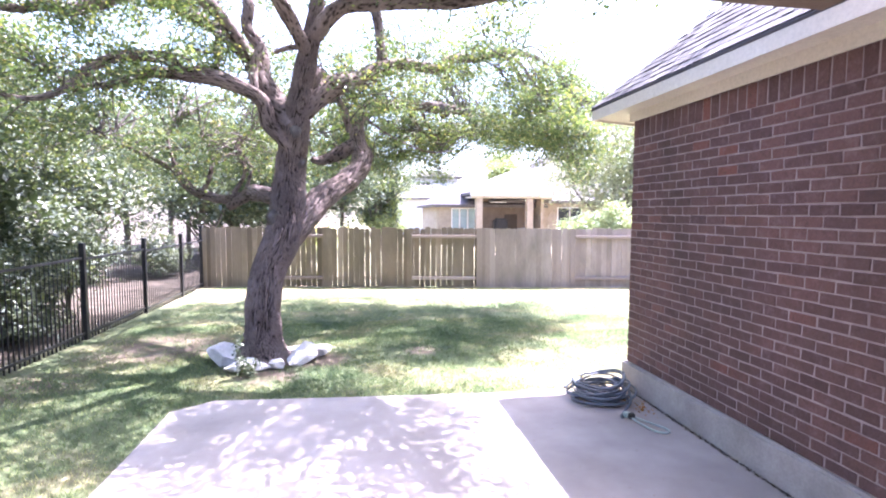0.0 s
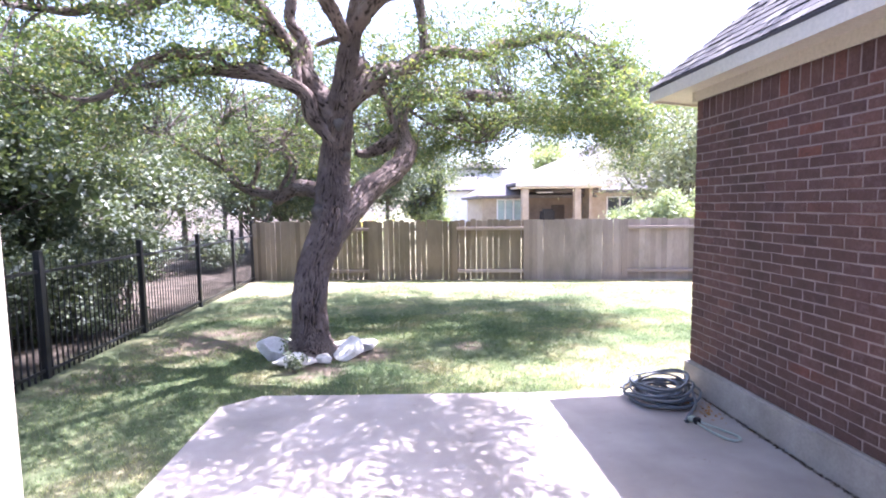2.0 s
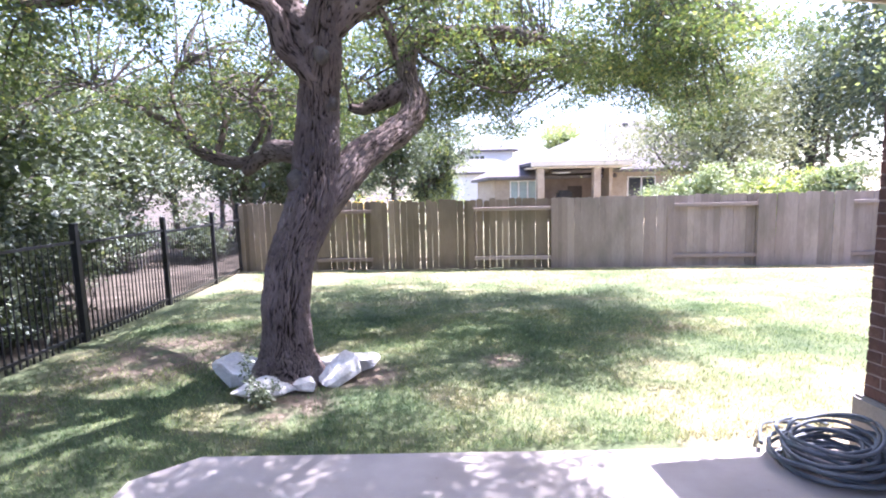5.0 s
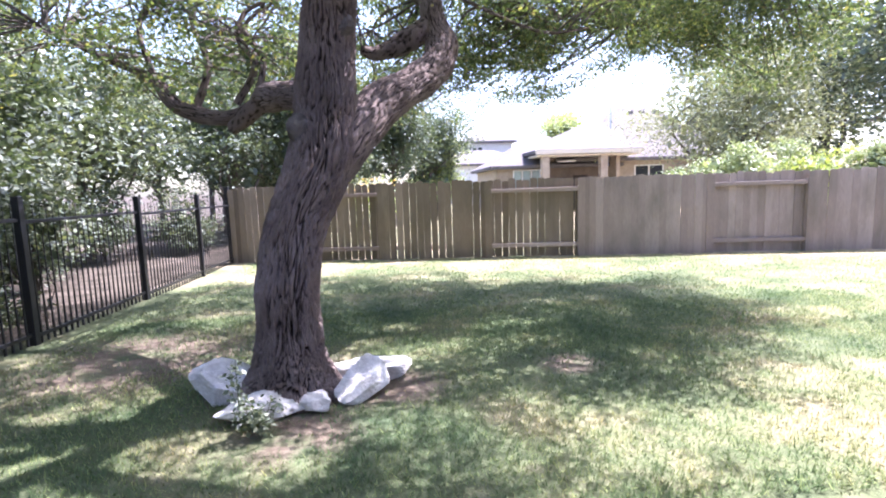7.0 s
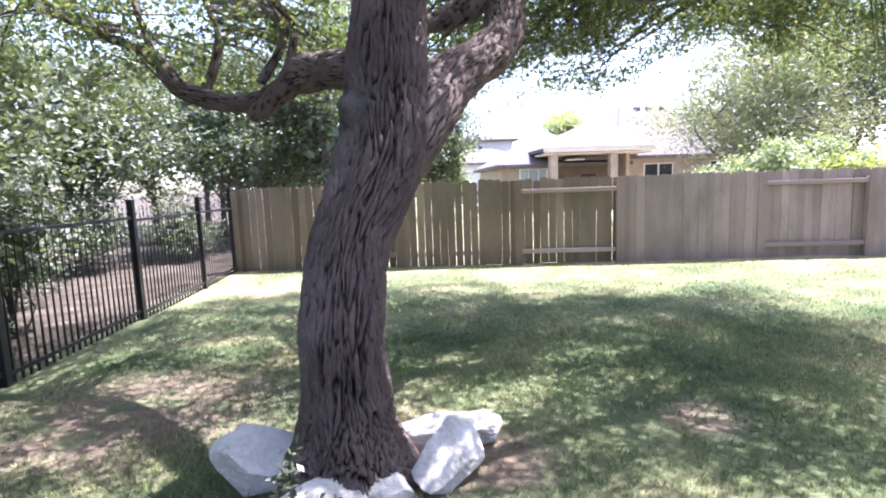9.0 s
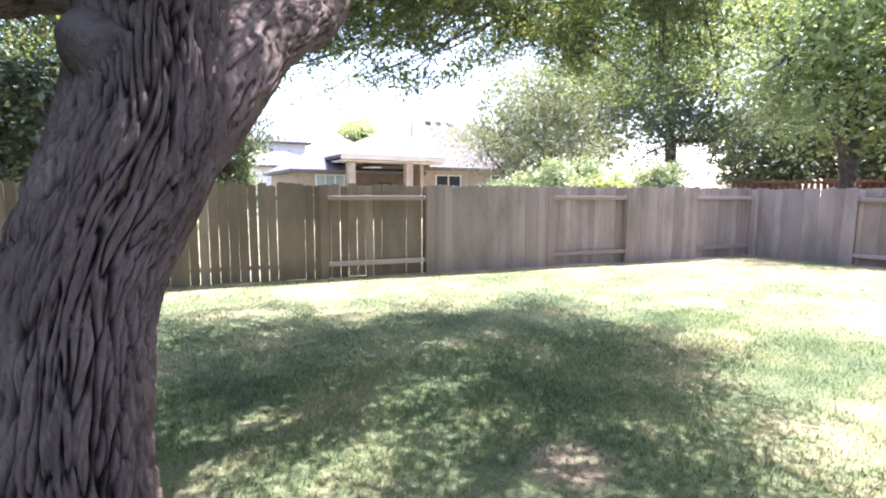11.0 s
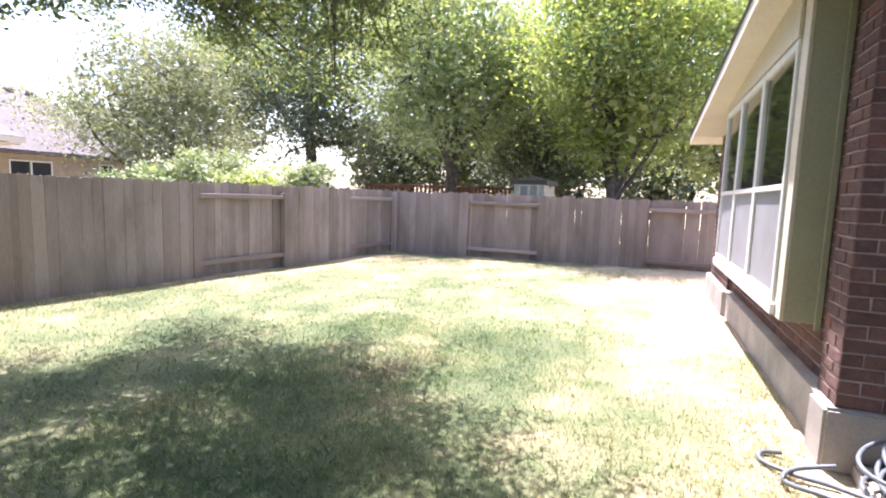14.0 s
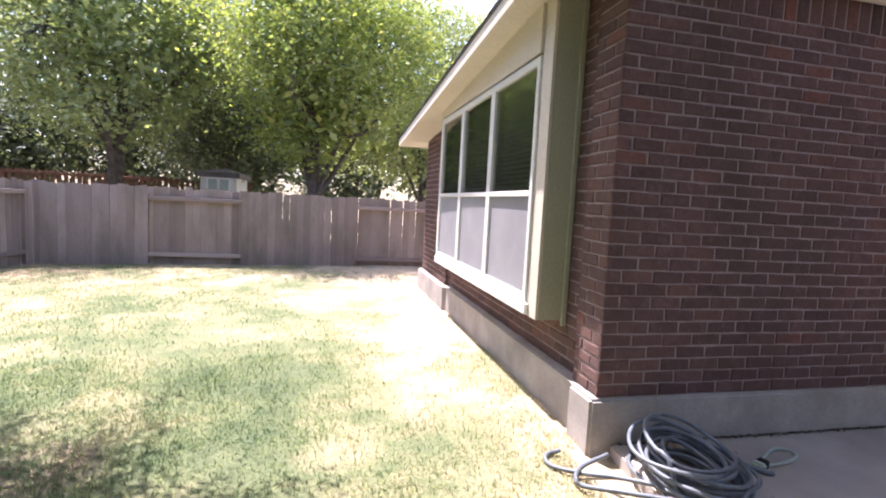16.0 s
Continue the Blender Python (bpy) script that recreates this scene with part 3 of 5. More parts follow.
# ---- board fences ----
def picket_mesh(w, h, seed, mat=None):
    rng = random.Random(seed)
    e = 0.018
    t = 0.016
    prof = [(-w / 2, 0), (w / 2, 0), (w / 2, h - 0.03), (w / 2 - e, h - 0.006), (0.0, h), (-w / 2 + e, h - 0.006), (-w / 2, h - 0.03)]
    if rng.random() < 0.15:
        prof[4] = (w * 0.2, h - 0.02)
    n = len(prof)
    vs = [(x, 0, z) for x, z in prof] + [(x, t, z) for x, z in prof]
    fs = [tuple(range(n))[::-1], tuple(range(n, 2 * n))] + [(i, (i + 1) % n, (i + 1) % n + n, i + n) for i in range(n)]
    return mesh_of("picket", vs, fs, mat or picket_mat)


PICKETS = [picket_mesh(w, 1.655 + dh, i) for i, (w, dh) in enumerate([(0.136, 0), (0.14, 0.012), (0.132, -0.01), (0.138, 0.02), (0.128, -0.018)])]

DARK_PICKETS = [picket_mesh(w, 1.655 + dh, i + 9, dark_cedar_mat) for i, (w, dh) in enumerate([(0.136, 0), (0.14, 0.012), (0.132, -0.01), (0.138, 0.02), (0.128, -0.018)])]


def fence_panel(name, a, b, side, gaps, seed, label, gz=-0.15, tilt=0.0):
    """A panel of upright boards between two posts. side 1: boards on the near side of the rails; -1: on the far side."""
    rng = random.Random(seed)
    a, b = Vector((*a, 0)), Vector((*b, 0))
    L = (b - a).length
    ang = math.degrees(math.atan2(b.y - a.y, b.x - a.x))
    g = empty(name, (a.x, a.y, gz), ang)
    tagged(g, label, "fence panel", "board fence panels")
    n = int(L / 0.143)
    pitch = L / n
    y0 = -0.06 if side > 0 else 0.045
    for i in (range(-1 if side > 0 else 0, n + 1) if side > 0 else range(n)):
        p = new("picket", (DARK_PICKETS if gaps else PICKETS)[rng.randrange(5)])
        p.parent = g
        w = pitch / 0.143 * (rng.choice((0.965, 0.985, 1.0, 1.015, 1.03, 1.045)) if gaps else 1.065) + rng.uniform(-0.012, 0.012)
        p.matrix_basis = pose((i + 0.5) * pitch if 0 <= i < n else (-0.02 if i < 0 else L + 0.02), y0 - (0.012 if i < 0 or i >= n else 0) + rng.uniform(-0.003, 0.003) + (0.0035 if i % 2 else 0), rng.uniform(-0.012, 0.012), rng.uniform(-0.3, 0.3), rng.uniform(-0.35, 0.35), rng.uniform(-1.2, 1.2)) @ Matrix.Diagonal((w, 1, 1, 1))
    for z in (0.25, 1.42):
        r = part("rail", box_bm((0.0, -0.038, z - 0.042), (L, 0.0 + 0.038, z + 0.042), 0.005), rail_mat, g)
    for x in ((0.045,) if side > 0 else (0.045, L - 0.045)):
        part("post", box_bm((x - 0.045, 0.064 if side > 0 else -0.042, -0.1), (x + 0.045, 0.15 if side > 0 else 0.04, 1.5), 0.006), rail_mat, g)
    return g


def lerp(p, q, u):
    return (p[0] + (q[0] - p[0]) * u, p[1] + (q[1] - p[1]) * u)


F0, FC = (-3.80, 14.86), (12.05, 12.62)
xs = [-3.80, -2.1, -0.51, 1.74, 3.71, 6.27, 8.28, 10.09, 12.0]
pts = [(x, F0[1] + (FC[1] - F0[1]) * (x - F0[0]) / (FC[0] - F0[0])) for x in xs]
kinds = [1, -1, 1, -1, 1, -1, 1, -1]
gap = [True, True, True, True, False, False, False, False]
labels = {(1, True): "weathered brown board fence panel with gaps between boards", (-1, True): "weathered fence panel with rails showing and light between boards",
          (1, False): "weathered grey board fence panel with tight boards", (-1, False): "weathered grey fence panel with rails showing"}
for i in range(8):
    fence_panel("fence_panel", pts[i], pts[i + 1], kinds[i], gap[i], 10 + i, labels[(kinds[i], gap[i])])
ys = [12.6, 10.6, 8.6, 6.37, 4.3]
kr = [1, -1, 1, -1]
for i in range(4):
    fence_panel("fence_panel", (12.12, ys[i]), (12.12, ys[i + 1]), kr[i], False, 30 + i, labels[(kr[i], False)], -0.16)


cp = empty("corner_post", (12.09, 12.62, -0.2))
tagged(cp, "weathered square cedar post at the corner of the board fence", "post")
part("shaft", box_bm((-0.09, -0.09, 0), (0.09, 0.09, 1.66), 0.006), rail_mat, cp)

# ---- iron fence ----
def iron_fence_section(y0, y1, seed):
    g = empty("iron_fence_section", (-3.87, y0, ground_z(-3.87, (y0 + y1) / 2) - 0.02))
    tagged(g, "black iron picket fence section at the lawn's edge", "iron fence", "iron fence sections")
    L = y1 - y0
    part("post", box_bm((-0.037, -0.037, -0.1), (0.037, 0.037, 1.56), 0.004), iron_mat, g)
    bm = bmesh.new()
    for z in (0.12, 1.30):
        part("rail", box_bm((-0.014, 0.033, z - 0.018), (0.014, L - 0.033, z + 0.018), 0.002), iron_mat, g)
    n = int(L / 0.097)
    for i in range(1, n):
        y = i * L / n
        p = new("picket", IRON)
        p.parent = g
        p.location = (0, y, 0)
    return g


bm = box_bm((-0.0095, -0.0095, 0.02), (0.0095, 0.0095, 1.44))
for f in bm.faces:
    if f.calc_center_median().z > 1.43:
        for v in f.verts:
            v.co.x *= 0.25
            v.co.y *= 0.25
            v.co.z += 0.03
IRON = bpy.data.meshes.new("iron_picket")
bm.to_mesh(IRON)
bm.free()
IRON.materials.append(iron_mat)
iy = [14.86, 13.1, 11.0, 8.75, 6.5, 4.25, 2.0, -0.25, -2.5]
for i in range(len(iy) - 1):
    iron_fence_section(iy[i + 1], iy[i], i)
gp = empty("gate_post", (-3.92, 14.86, -0.2))
tagged(gp, "tall black square iron gate post beside the board fence", "post")
part("shaft", box_bm((-0.045, -0.045, 0), (0.045, 0.045, 1.72), 0.005), iron_mat, gp)
part("cap", box_bm((-0.055, -0.055, 1.72), (0.055, 0.055, 1.745), 0.005), iron_mat, gp)

# ---- the oak ----
oak = empty("oak_tree", (-0.86, 7.12, -0.1))
tagged(oak, "old live oak with a leaning furrowed trunk and spreading limbs", "tree")


def local(paths, o=(-0.86, 7.12, -0.1)):
    return [np.array(p, float) - np.array([*o, 0]) for p in paths]


TRUNK = [(-0.86, 6.97, -0.15, 0.40), (-0.86, 6.97, 0.06, 0.31), (-0.87, 7.0, 0.26, 0.225), (-0.88, 7.1, 0.65, 0.198), (-0.87, 7.2, 0.95, 0.2), (-0.81, 7.26, 1.18, 0.205), (-0.71, 7.33, 1.42, 0.22), (-0.62, 7.4, 1.68, 0.235),
         (-0.6, 7.48, 1.98, 0.225), (-0.58, 7.5, 2.35, 0.205), (-0.54, 7.45, 2.6, 0.19), (-0.5, 7.32, 2.85, 0.175), (-0.45, 7.2, 3.04, 0.17), (-0.39, 7.1, 3.31, 0.14), (-0.28, 7.0, 3.79, 0.115), (-0.19, 7.0, 4.23, 0.1), (-0.12, 7.0, 4.62, 0.08), (0.0, 7.0, 5.6, 0.04)]
BOUGHS = [
    [(-0.60, 7.4, 1.55, 0.19), (-0.38, 7.6, 1.85, 0.185), (-0.14, 8.0, 2.15, 0.175), (0.12, 8.4, 2.38, 0.17), (0.36, 8.8, 2.62, 0.165), (0.44, 9.0, 2.90, 0.135), (0.36, 9.1, 3.24, 0.10), (0.4, 9.2, 3.60, 0.095), (0.59, 9.2, 3.77, 0.09), (1.04, 9.2, 3.82, 0.08), (1.54, 9.2, 3.81, 0.075), (1.89, 9.3, 3.82, 0.075), (2.41, 9.9, 3.88, 0.055), (2.87, 10.4, 3.64, 0.04), (3.4, 10.8, 3.66, 0.025), (4.2, 11.2, 3.6, 0.012)],
    [(0.36, 9.1, 3.14, 0.10), (0.11, 9.0, 2.95, 0.09), (-0.22, 8.9, 2.80, 0.06), (-0.38, 8.8, 2.80, 0.035)],
    [(-0.42, 7.12, 3.2, 0.12), (-0.02, 7.3, 3.60, 0.115), (0.44, 7.5, 3.81, 0.1), (0.76, 7.6, 4.01, 0.08), (1.1, 7.7, 4.1, 0.065), (1.6, 7.9, 4.12, 0.06), (1.83, 8.0, 4.31, 0.055), (2.33, 8.2, 4.41, 0.05), (2.86, 8.4, 4.6, 0.04), (3.6, 8.8, 4.6, 0.025), (4.4, 9.4, 4.3, 0.012)],
    [(0.75, 7.6, 4.03, 0.065), (0.70, 7.6, 4.49, 0.055), (0.65, 7.6, 4.88, 0.05), (0.7, 7.7, 5.5, 0.03)],
    [(-0.46, 7.15, 3.05, 0.13), (-0.83, 7.3, 3.59, 0.11), (-1.08, 7.5, 4.04, 0.095), (-1.41, 7.7, 4.39, 0.08), (-1.66, 7.8, 4.52, 0.07), (-1.98, 7.9, 4.72, 0.065), (-2.45, 8.0, 4.93, 0.05), (-3.2, 8.3, 5.2, 0.03)],
    [(-0.83, 7.3, 3.59, 0.075), (-0.9, 7.4, 4.1, 0.065), (-1.07, 7.4, 4.38, 0.06), (-1.05, 7.4, 4.68, 0.055), (-1.15, 7.5, 5.3, 0.03)],
    [(-0.5, 7.25, 2.78, 0.075), (-0.60, 7.18, 2.9, 0.085), (-0.76, 7.1, 3.08, 0.08), (-0.82, 7.0, 3.34, 0.07), (-1.04, 6.9, 3.48, 0.07), (-1.41, 6.8, 3.58, 0.08), (-1.73, 6.8, 3.6, 0.065), (-1.82, 6.7, 3.73, 0.058), (-2.0, 6.7, 3.75, 0.055), (-2.27, 6.6, 3.72, 0.05), (-2.58, 6.5, 3.54, 0.045), (-2.83, 6.4, 3.26, 0.035), (-3.22, 6.4, 3.15, 0.02), (-3.8, 6.3, 3.3, 0.012)],
    [(-1.73, 6.8, 3.58, 0.05), (-2.18, 7.0, 3.64, 0.045), (-2.62, 7.1, 3.5, 0.035), (-3.11, 7.2, 3.5, 0.025), (-3.54, 7.3, 3.71, 0.015)],
    [(-0.62, 7.52, 2.12, 0.10), (-0.9, 7.7, 2.17, 0.095), (-1.2, 8.1, 2.22, 0.085), (-1.37, 8.3, 2.17, 0.06), (-1.73, 8.6, 2.12, 0.055), (-2.28, 8.9, 2.28, 0.055), (-2.52, 9.0, 2.55, 0.045), (-2.77, 9.1, 2.7, 0.035), (-3.1, 9.2, 2.85, 0.03), (-3.9, 9.4, 3.25, 0.015)],
    [(-1.2, 8.1, 2.22, 0.075), (-1.42, 8.28, 2.1, 0.065), (-1.6, 8.4, 2.0, 0.05)],
    [(-0.21, 7.0, 4.15, 0.09), (0.16, 6.9, 4.53, 0.085), (0.51, 6.8, 4.57, 0.075), (0.9, 6.7, 4.57, 0.065), (1.6, 6.4, 4.5, 0.05), (2.5, 6.1, 4.6, 0.025)],
    [(-0.34, 7.05, 3.6, 0.075), (-0.2, 7.3, 3.78, 0.11), (-0.02, 7.6, 3.6, 0.10), (0.05, 7.9, 3.75, 0.05)],
    [(-0.24, 7.0, 3.95, 0.07), (-0.6, 6.4, 4.5, 0.06), (-1.2, 5.7, 4.8, 0.04), (-1.9, 5.2, 5.0, 0.025)],
    [(-1.3, 8.2, 2.25, 0.03), (-1.25, 8.3, 2.6, 0.022), (-1.45, 8.5, 2.95, 0.018), (-1.2, 8.8, 3.3, 0.01)],
    [(-2.1, 8.8, 2.2, 0.03), (-2.0, 9.0, 2.7, 0.022), (-2.2, 9.2, 3.2, 0.012)],
    [(1.2, 9.2, 3.82, 0.03), (1.5, 9.4, 3.45, 0.022), (1.9, 9.6, 3.2, 0.012)],
    [(-0.9, 7.0, 3.4, 0.04), (-0.95, 7.1, 3.75, 0.05), (-0.85, 7.15, 4.1, 0.03)],
    [(-0.9, 7.3, 3.8, 0.06), (-1.4, 6.9, 4.45, 0.06), (-1.97, 6.6, 4.5, 0.065), (-2.34, 6.3, 4.2, 0.06), (-2.59, 6.2, 4.06, 0.055), (-2.82, 6.1, 4.05, 0.045), (-2.99, 6.0, 3.96, 0.04), (-3.19, 5.9, 3.95, 0.03), (-3.6, 5.8, 3.96, 0.015)],
    [(-1.49, 7.65, 4.38, 0.04), (-1.4, 7.2, 4.0, 0.035), (-1.33, 6.85, 3.67, 0.03)],
    [(-0.34, 7.1, 4.08, 0.03), (-0.51, 7.3, 4.13, 0.028), (-0.73, 7.5, 4.12, 0.025)],
    [(0.05, 7.3, 3.6, 0.035), (0.13, 7.4, 3.46, 0.04), (0.21, 7.5, 3.3, 0.045), (0.25, 7.6, 3.08, 0.025)],
    [(0.5, 9.2, 3.65, 0.02), (0.6, 9.2, 3.51, 0.018), (0.97, 9.0, 3.24, 0.016), (1.54, 8.9, 2.99, 0.012), (2.0, 8.8, 3.0, 0.006)],
    [(1.5, 9.2, 3.8, 0.03), (1.6, 9.3, 3.55, 0.026), (1.85, 9.3, 3.24, 0.018)],
    [(-1.5, 8.25, 2.2, 0.03), (-1.36, 8.3, 2.44, 0.028), (-1.33, 8.3, 2.61, 0.026), (-1.48, 8.4, 2.81, 0.022), (-1.45, 8.5, 3.06, 0.02), (-1.29, 8.6, 3.21, 0.012)],
    [(-2.52, 9.0, 2.5, 0.025), (-2.69, 9.1, 3.14, 0.02), (-2.48, 9.2, 3.58, 0.01)],
    [(2.72, 8.4, 4.62, 0.03), (3.12, 8.8, 4.43, 0.024), (3.38, 9.0, 4.11, 0.012)],
]


def ridged(p, sides, name, parent, depth=0.022):
    path = smooth_path(p, 0.012 if sides > 150 else 0.02)
    v, f = tube_arrays(path, sides)
    n = len(path)
    v = v.reshape(n, sides, 3)
    ctr = path[:, None, :3]
    d = v - ctr
    L = np.linalg.norm(d, axis=2, keepdims=True)
    u = d / (L + 1e-9)
    rid = np.zeros((n, sides))
    along = np.concatenate([[0], np.cumsum(np.linalg.norm(np.diff(path[:, :3], axis=0), axis=1))])
    for i in range(n):
        for j in range(sides):
            a = 2 * math.pi * j / sides
            rr = path[i, 3]
            w = 0.5 * noise.noise(Vector((math.cos(a) * 2, math.sin(a) * 2, along[i] * 2.4)))
            q = Vector((math.cos(a + w * 0.35) * rr * 52, math.sin(a + w * 0.35) * rr * 52, along[i] * 5.0))
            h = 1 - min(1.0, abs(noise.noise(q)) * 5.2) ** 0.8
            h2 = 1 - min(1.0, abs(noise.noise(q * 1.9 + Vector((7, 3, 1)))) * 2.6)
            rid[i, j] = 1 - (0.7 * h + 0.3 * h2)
    lump = np.array([[noise.noise(Vector((*(ctr[i, 0] + u[i, j] * path[i, 3]), 0)[:3]) * 3.0) for j in range(sides)] for i in range(n)])
    v = v + u * ((rid - 0.5) * depth + lump * 0.03)[..., None] * np.minimum(1, path[:, 3] / 0.12)[:, None, None]
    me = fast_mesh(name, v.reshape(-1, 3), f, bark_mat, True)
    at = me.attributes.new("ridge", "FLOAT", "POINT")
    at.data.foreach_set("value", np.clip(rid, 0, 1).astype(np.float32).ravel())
    ob = new(name, me)
    ob.parent = parent
    return ob


ORG = np.array([-0.86, 7.12, -0.1, 0])
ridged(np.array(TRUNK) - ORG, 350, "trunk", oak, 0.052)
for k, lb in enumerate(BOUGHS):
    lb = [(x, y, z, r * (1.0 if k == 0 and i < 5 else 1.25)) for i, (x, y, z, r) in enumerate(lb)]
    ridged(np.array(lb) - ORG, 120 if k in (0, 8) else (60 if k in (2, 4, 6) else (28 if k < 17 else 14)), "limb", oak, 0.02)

rng = np.random.default_rng(5)
# burls and the ring scar on the trunk
for (x, y, z, r) in ((-0.76, 7.30, 1.84, 0.10), (-0.42, 7.04, 2.98, 0.07), (1.92, 9.2, 3.74, 0.10), (-0.40, 7.34, 2.6, 0.07)):
    bm = bmesh.new()
    bmesh.ops.create_icosphere(bm, subdivisions=3, radius=r)
    for v in bm.verts:
        v.co *= 1 + 0.25 * noise.noise(v.co * 14 + Vector((x, y, z)))
        v.co.z *= 1.2
        v.co += Vector((x, y, z)) - Vector(ORG[:3])
    b = part("burl", bm, limb_mat, oak)
    for p in b.data.polygons:
        p.use_smooth = True

limb_nodes = np.vstack([smooth_path(l, 0.1)[len(smooth_path(l, 0.1)) // 3:] for l in BOUGHS] + [smooth_path(TRUNK[8:], 0.1)])
anch = []
EDGE = ((3.6, 3.4), (4.5, 3.7), (6.2, 3.4), (7.0, 3.2), (7.45, 3.9), (8.1, 4.4), (8.9, 4.8), (10.5, 5.9), (11.2, 5.6), (12.5, 4.5), (13.3, 3.2), (13.6, 1.5))
while len(anch) < 550:
    a, rh = rng.uniform(0, 2 * np.pi), math.sqrt(rng.random())
    q = np.array([0.3 + 5.6 * rh * math.cos(a), 8.3 + 4.9 * rh * math.sin(a), 0.0])
    if q[0] > np.interp(q[1], [e[0] for e in EDGE], [e[1] for e in EDGE]):
        continue
    hd = math.hypot(q[0] + 0.5, q[1] - 7.2)
    lowest = 3.45 if hd < 2.5 else 3.45 - 0.30 * (hd - 2.5)
    if q[0] < -1:
        lowest = min(lowest, 2.55)
    if q[1] < 6.9 and q[0] > -2.4:
        lowest = 1.95 + 0.44 * q[1]
    q[2] = lowest + (4.3 + 1.9 * math.sqrt(max(0.0, 1 - rh * rh)) - lowest) * rng.random() ** 1.25
    if q[2] < lowest or noise.noise(Vector(q) * 1.7) < 0.03 or (2.3 < q[0] < 4.2 and q[1] > 7.5 and q[2] < 3.2):
        continue
    anch.append(q)
n_crown = len(anch)
while len(anch) < n_crown + 130:
    a, hd = rng.uniform(-0.35, 1.75), rng.uniform(2.9, 5.6)
    q = np.array([-0.5 + hd * math.cos(a) * 1.08, 7.2 + hd * math.sin(a), rng.uniform(2.55, 3.7)])
    if (2.2 < q[0] < 4.2 and q[2] < 3.15) or (q[0] <= 2.2 and q[2] < 2.7):
        continue
    if q[0] > np.interp(q[1], [e[0] for e in EDGE], [e[1] for e in EDGE]) + 0.2 or noise.noise(Vector(q) * 0.8 + Vector((5, 0, 0))) < -0.05:
        continue
    anch.append(q)
while len(anch) < n_crown + 205:
    q = np.array([rng.uniform(3.2, 5.7), rng.uniform(8.8, 11.6), rng.uniform(2.7, 4.1)])
    if q[2] > (3.3 if q[0] < 4.5 else 2.7) and noise.noise(Vector(q) * 1.9) > 0.0:
        anch.append(q)
while len(anch) < n_crown + 223:
    q = np.array([rng.uniform(2.5, 4.5), rng.uniform(6.7, 8.7), rng.uniform(3.3, 4.7)])
    if q[0] < np.interp(q[1], [e[0] for e in EDGE], [e[1] for e in EDGE]) - 0.1 and noise.noise(Vector(q) * 1.7) > 0.05:
        anch.append(q)
while len(anch) < n_crown + 278:
    q = np.array([rng.uniform(-4.2, -1.3), rng.uniform(5.2, 7.6), rng.uniform(3.2, 4.7)])
    if noise.noise(Vector(q) * 1.5) > -0.1:
        anch.append(q)
while len(anch) < n_crown + 340:
    q = np.array([rng.uniform(0.1, 3.75), rng.uniform(4.2, 6.5), 0.0])
    q[2] = rng.uniform(2.1 + 0.44 * q[1], 5.6)
    if noise.noise(Vector(q) * 1.9) > 0.05:
        anch.append(q)
anch = np.array(anch)
twigs, leafc = [], []
for q in anch:
    dist = np.linalg.norm(limb_nodes[:, :3] - q, axis=1)
    s = limb_nodes[rng.choice(np.argsort(dist)[:6])]
    d = np.linalg.norm(s[:3] - q)
    if d > 3.0:
        s3 = q + (s[:3] - q) / d * 1.6
    else:
        s3 = s[:3]
    m1 = s3 + (q - s3) * 0.4 + rng.normal(size=3) * 0.12 * d * 0.5 + np.array([0, 0, 0.08 * d])
    r0 = min(0.022, 0.007 + 0.006 * d)
    path = smooth_path([(*s3, r0), (*m1, r0 * 0.7), (*q, 0.004)], 0.15)
    twigs.append(path - ORG)
    for _ in range(3):
        k = path[rng.integers(len(path) // 2, len(path))][:3]
        e = k + rng.normal(size=3) * np.array([0.3, 0.3, 0.16])
        twigs.append(smooth_path([(*k, 0.006), (*((k + e) / 2 + rng.normal(size=3) * 0.03), 0.004), (*e, 0.002)], 0.2) - ORG)
        leafc.append(e + rng.normal(size=(80, 3)) * np.array([0.115, 0.115, 0.065]))
    leafc.append(q + rng.normal(size=(70, 3)) * np.array([0.14, 0.14, 0.08]))
tagged(tubes("twig_growth", twigs, 5, limb_mat, oak), kind="stuff")
leaves("foliage", np.vstack(leafc) - ORG[:3], 0.051, oak_leaf, oak, rng, "small dark green oak leaves")


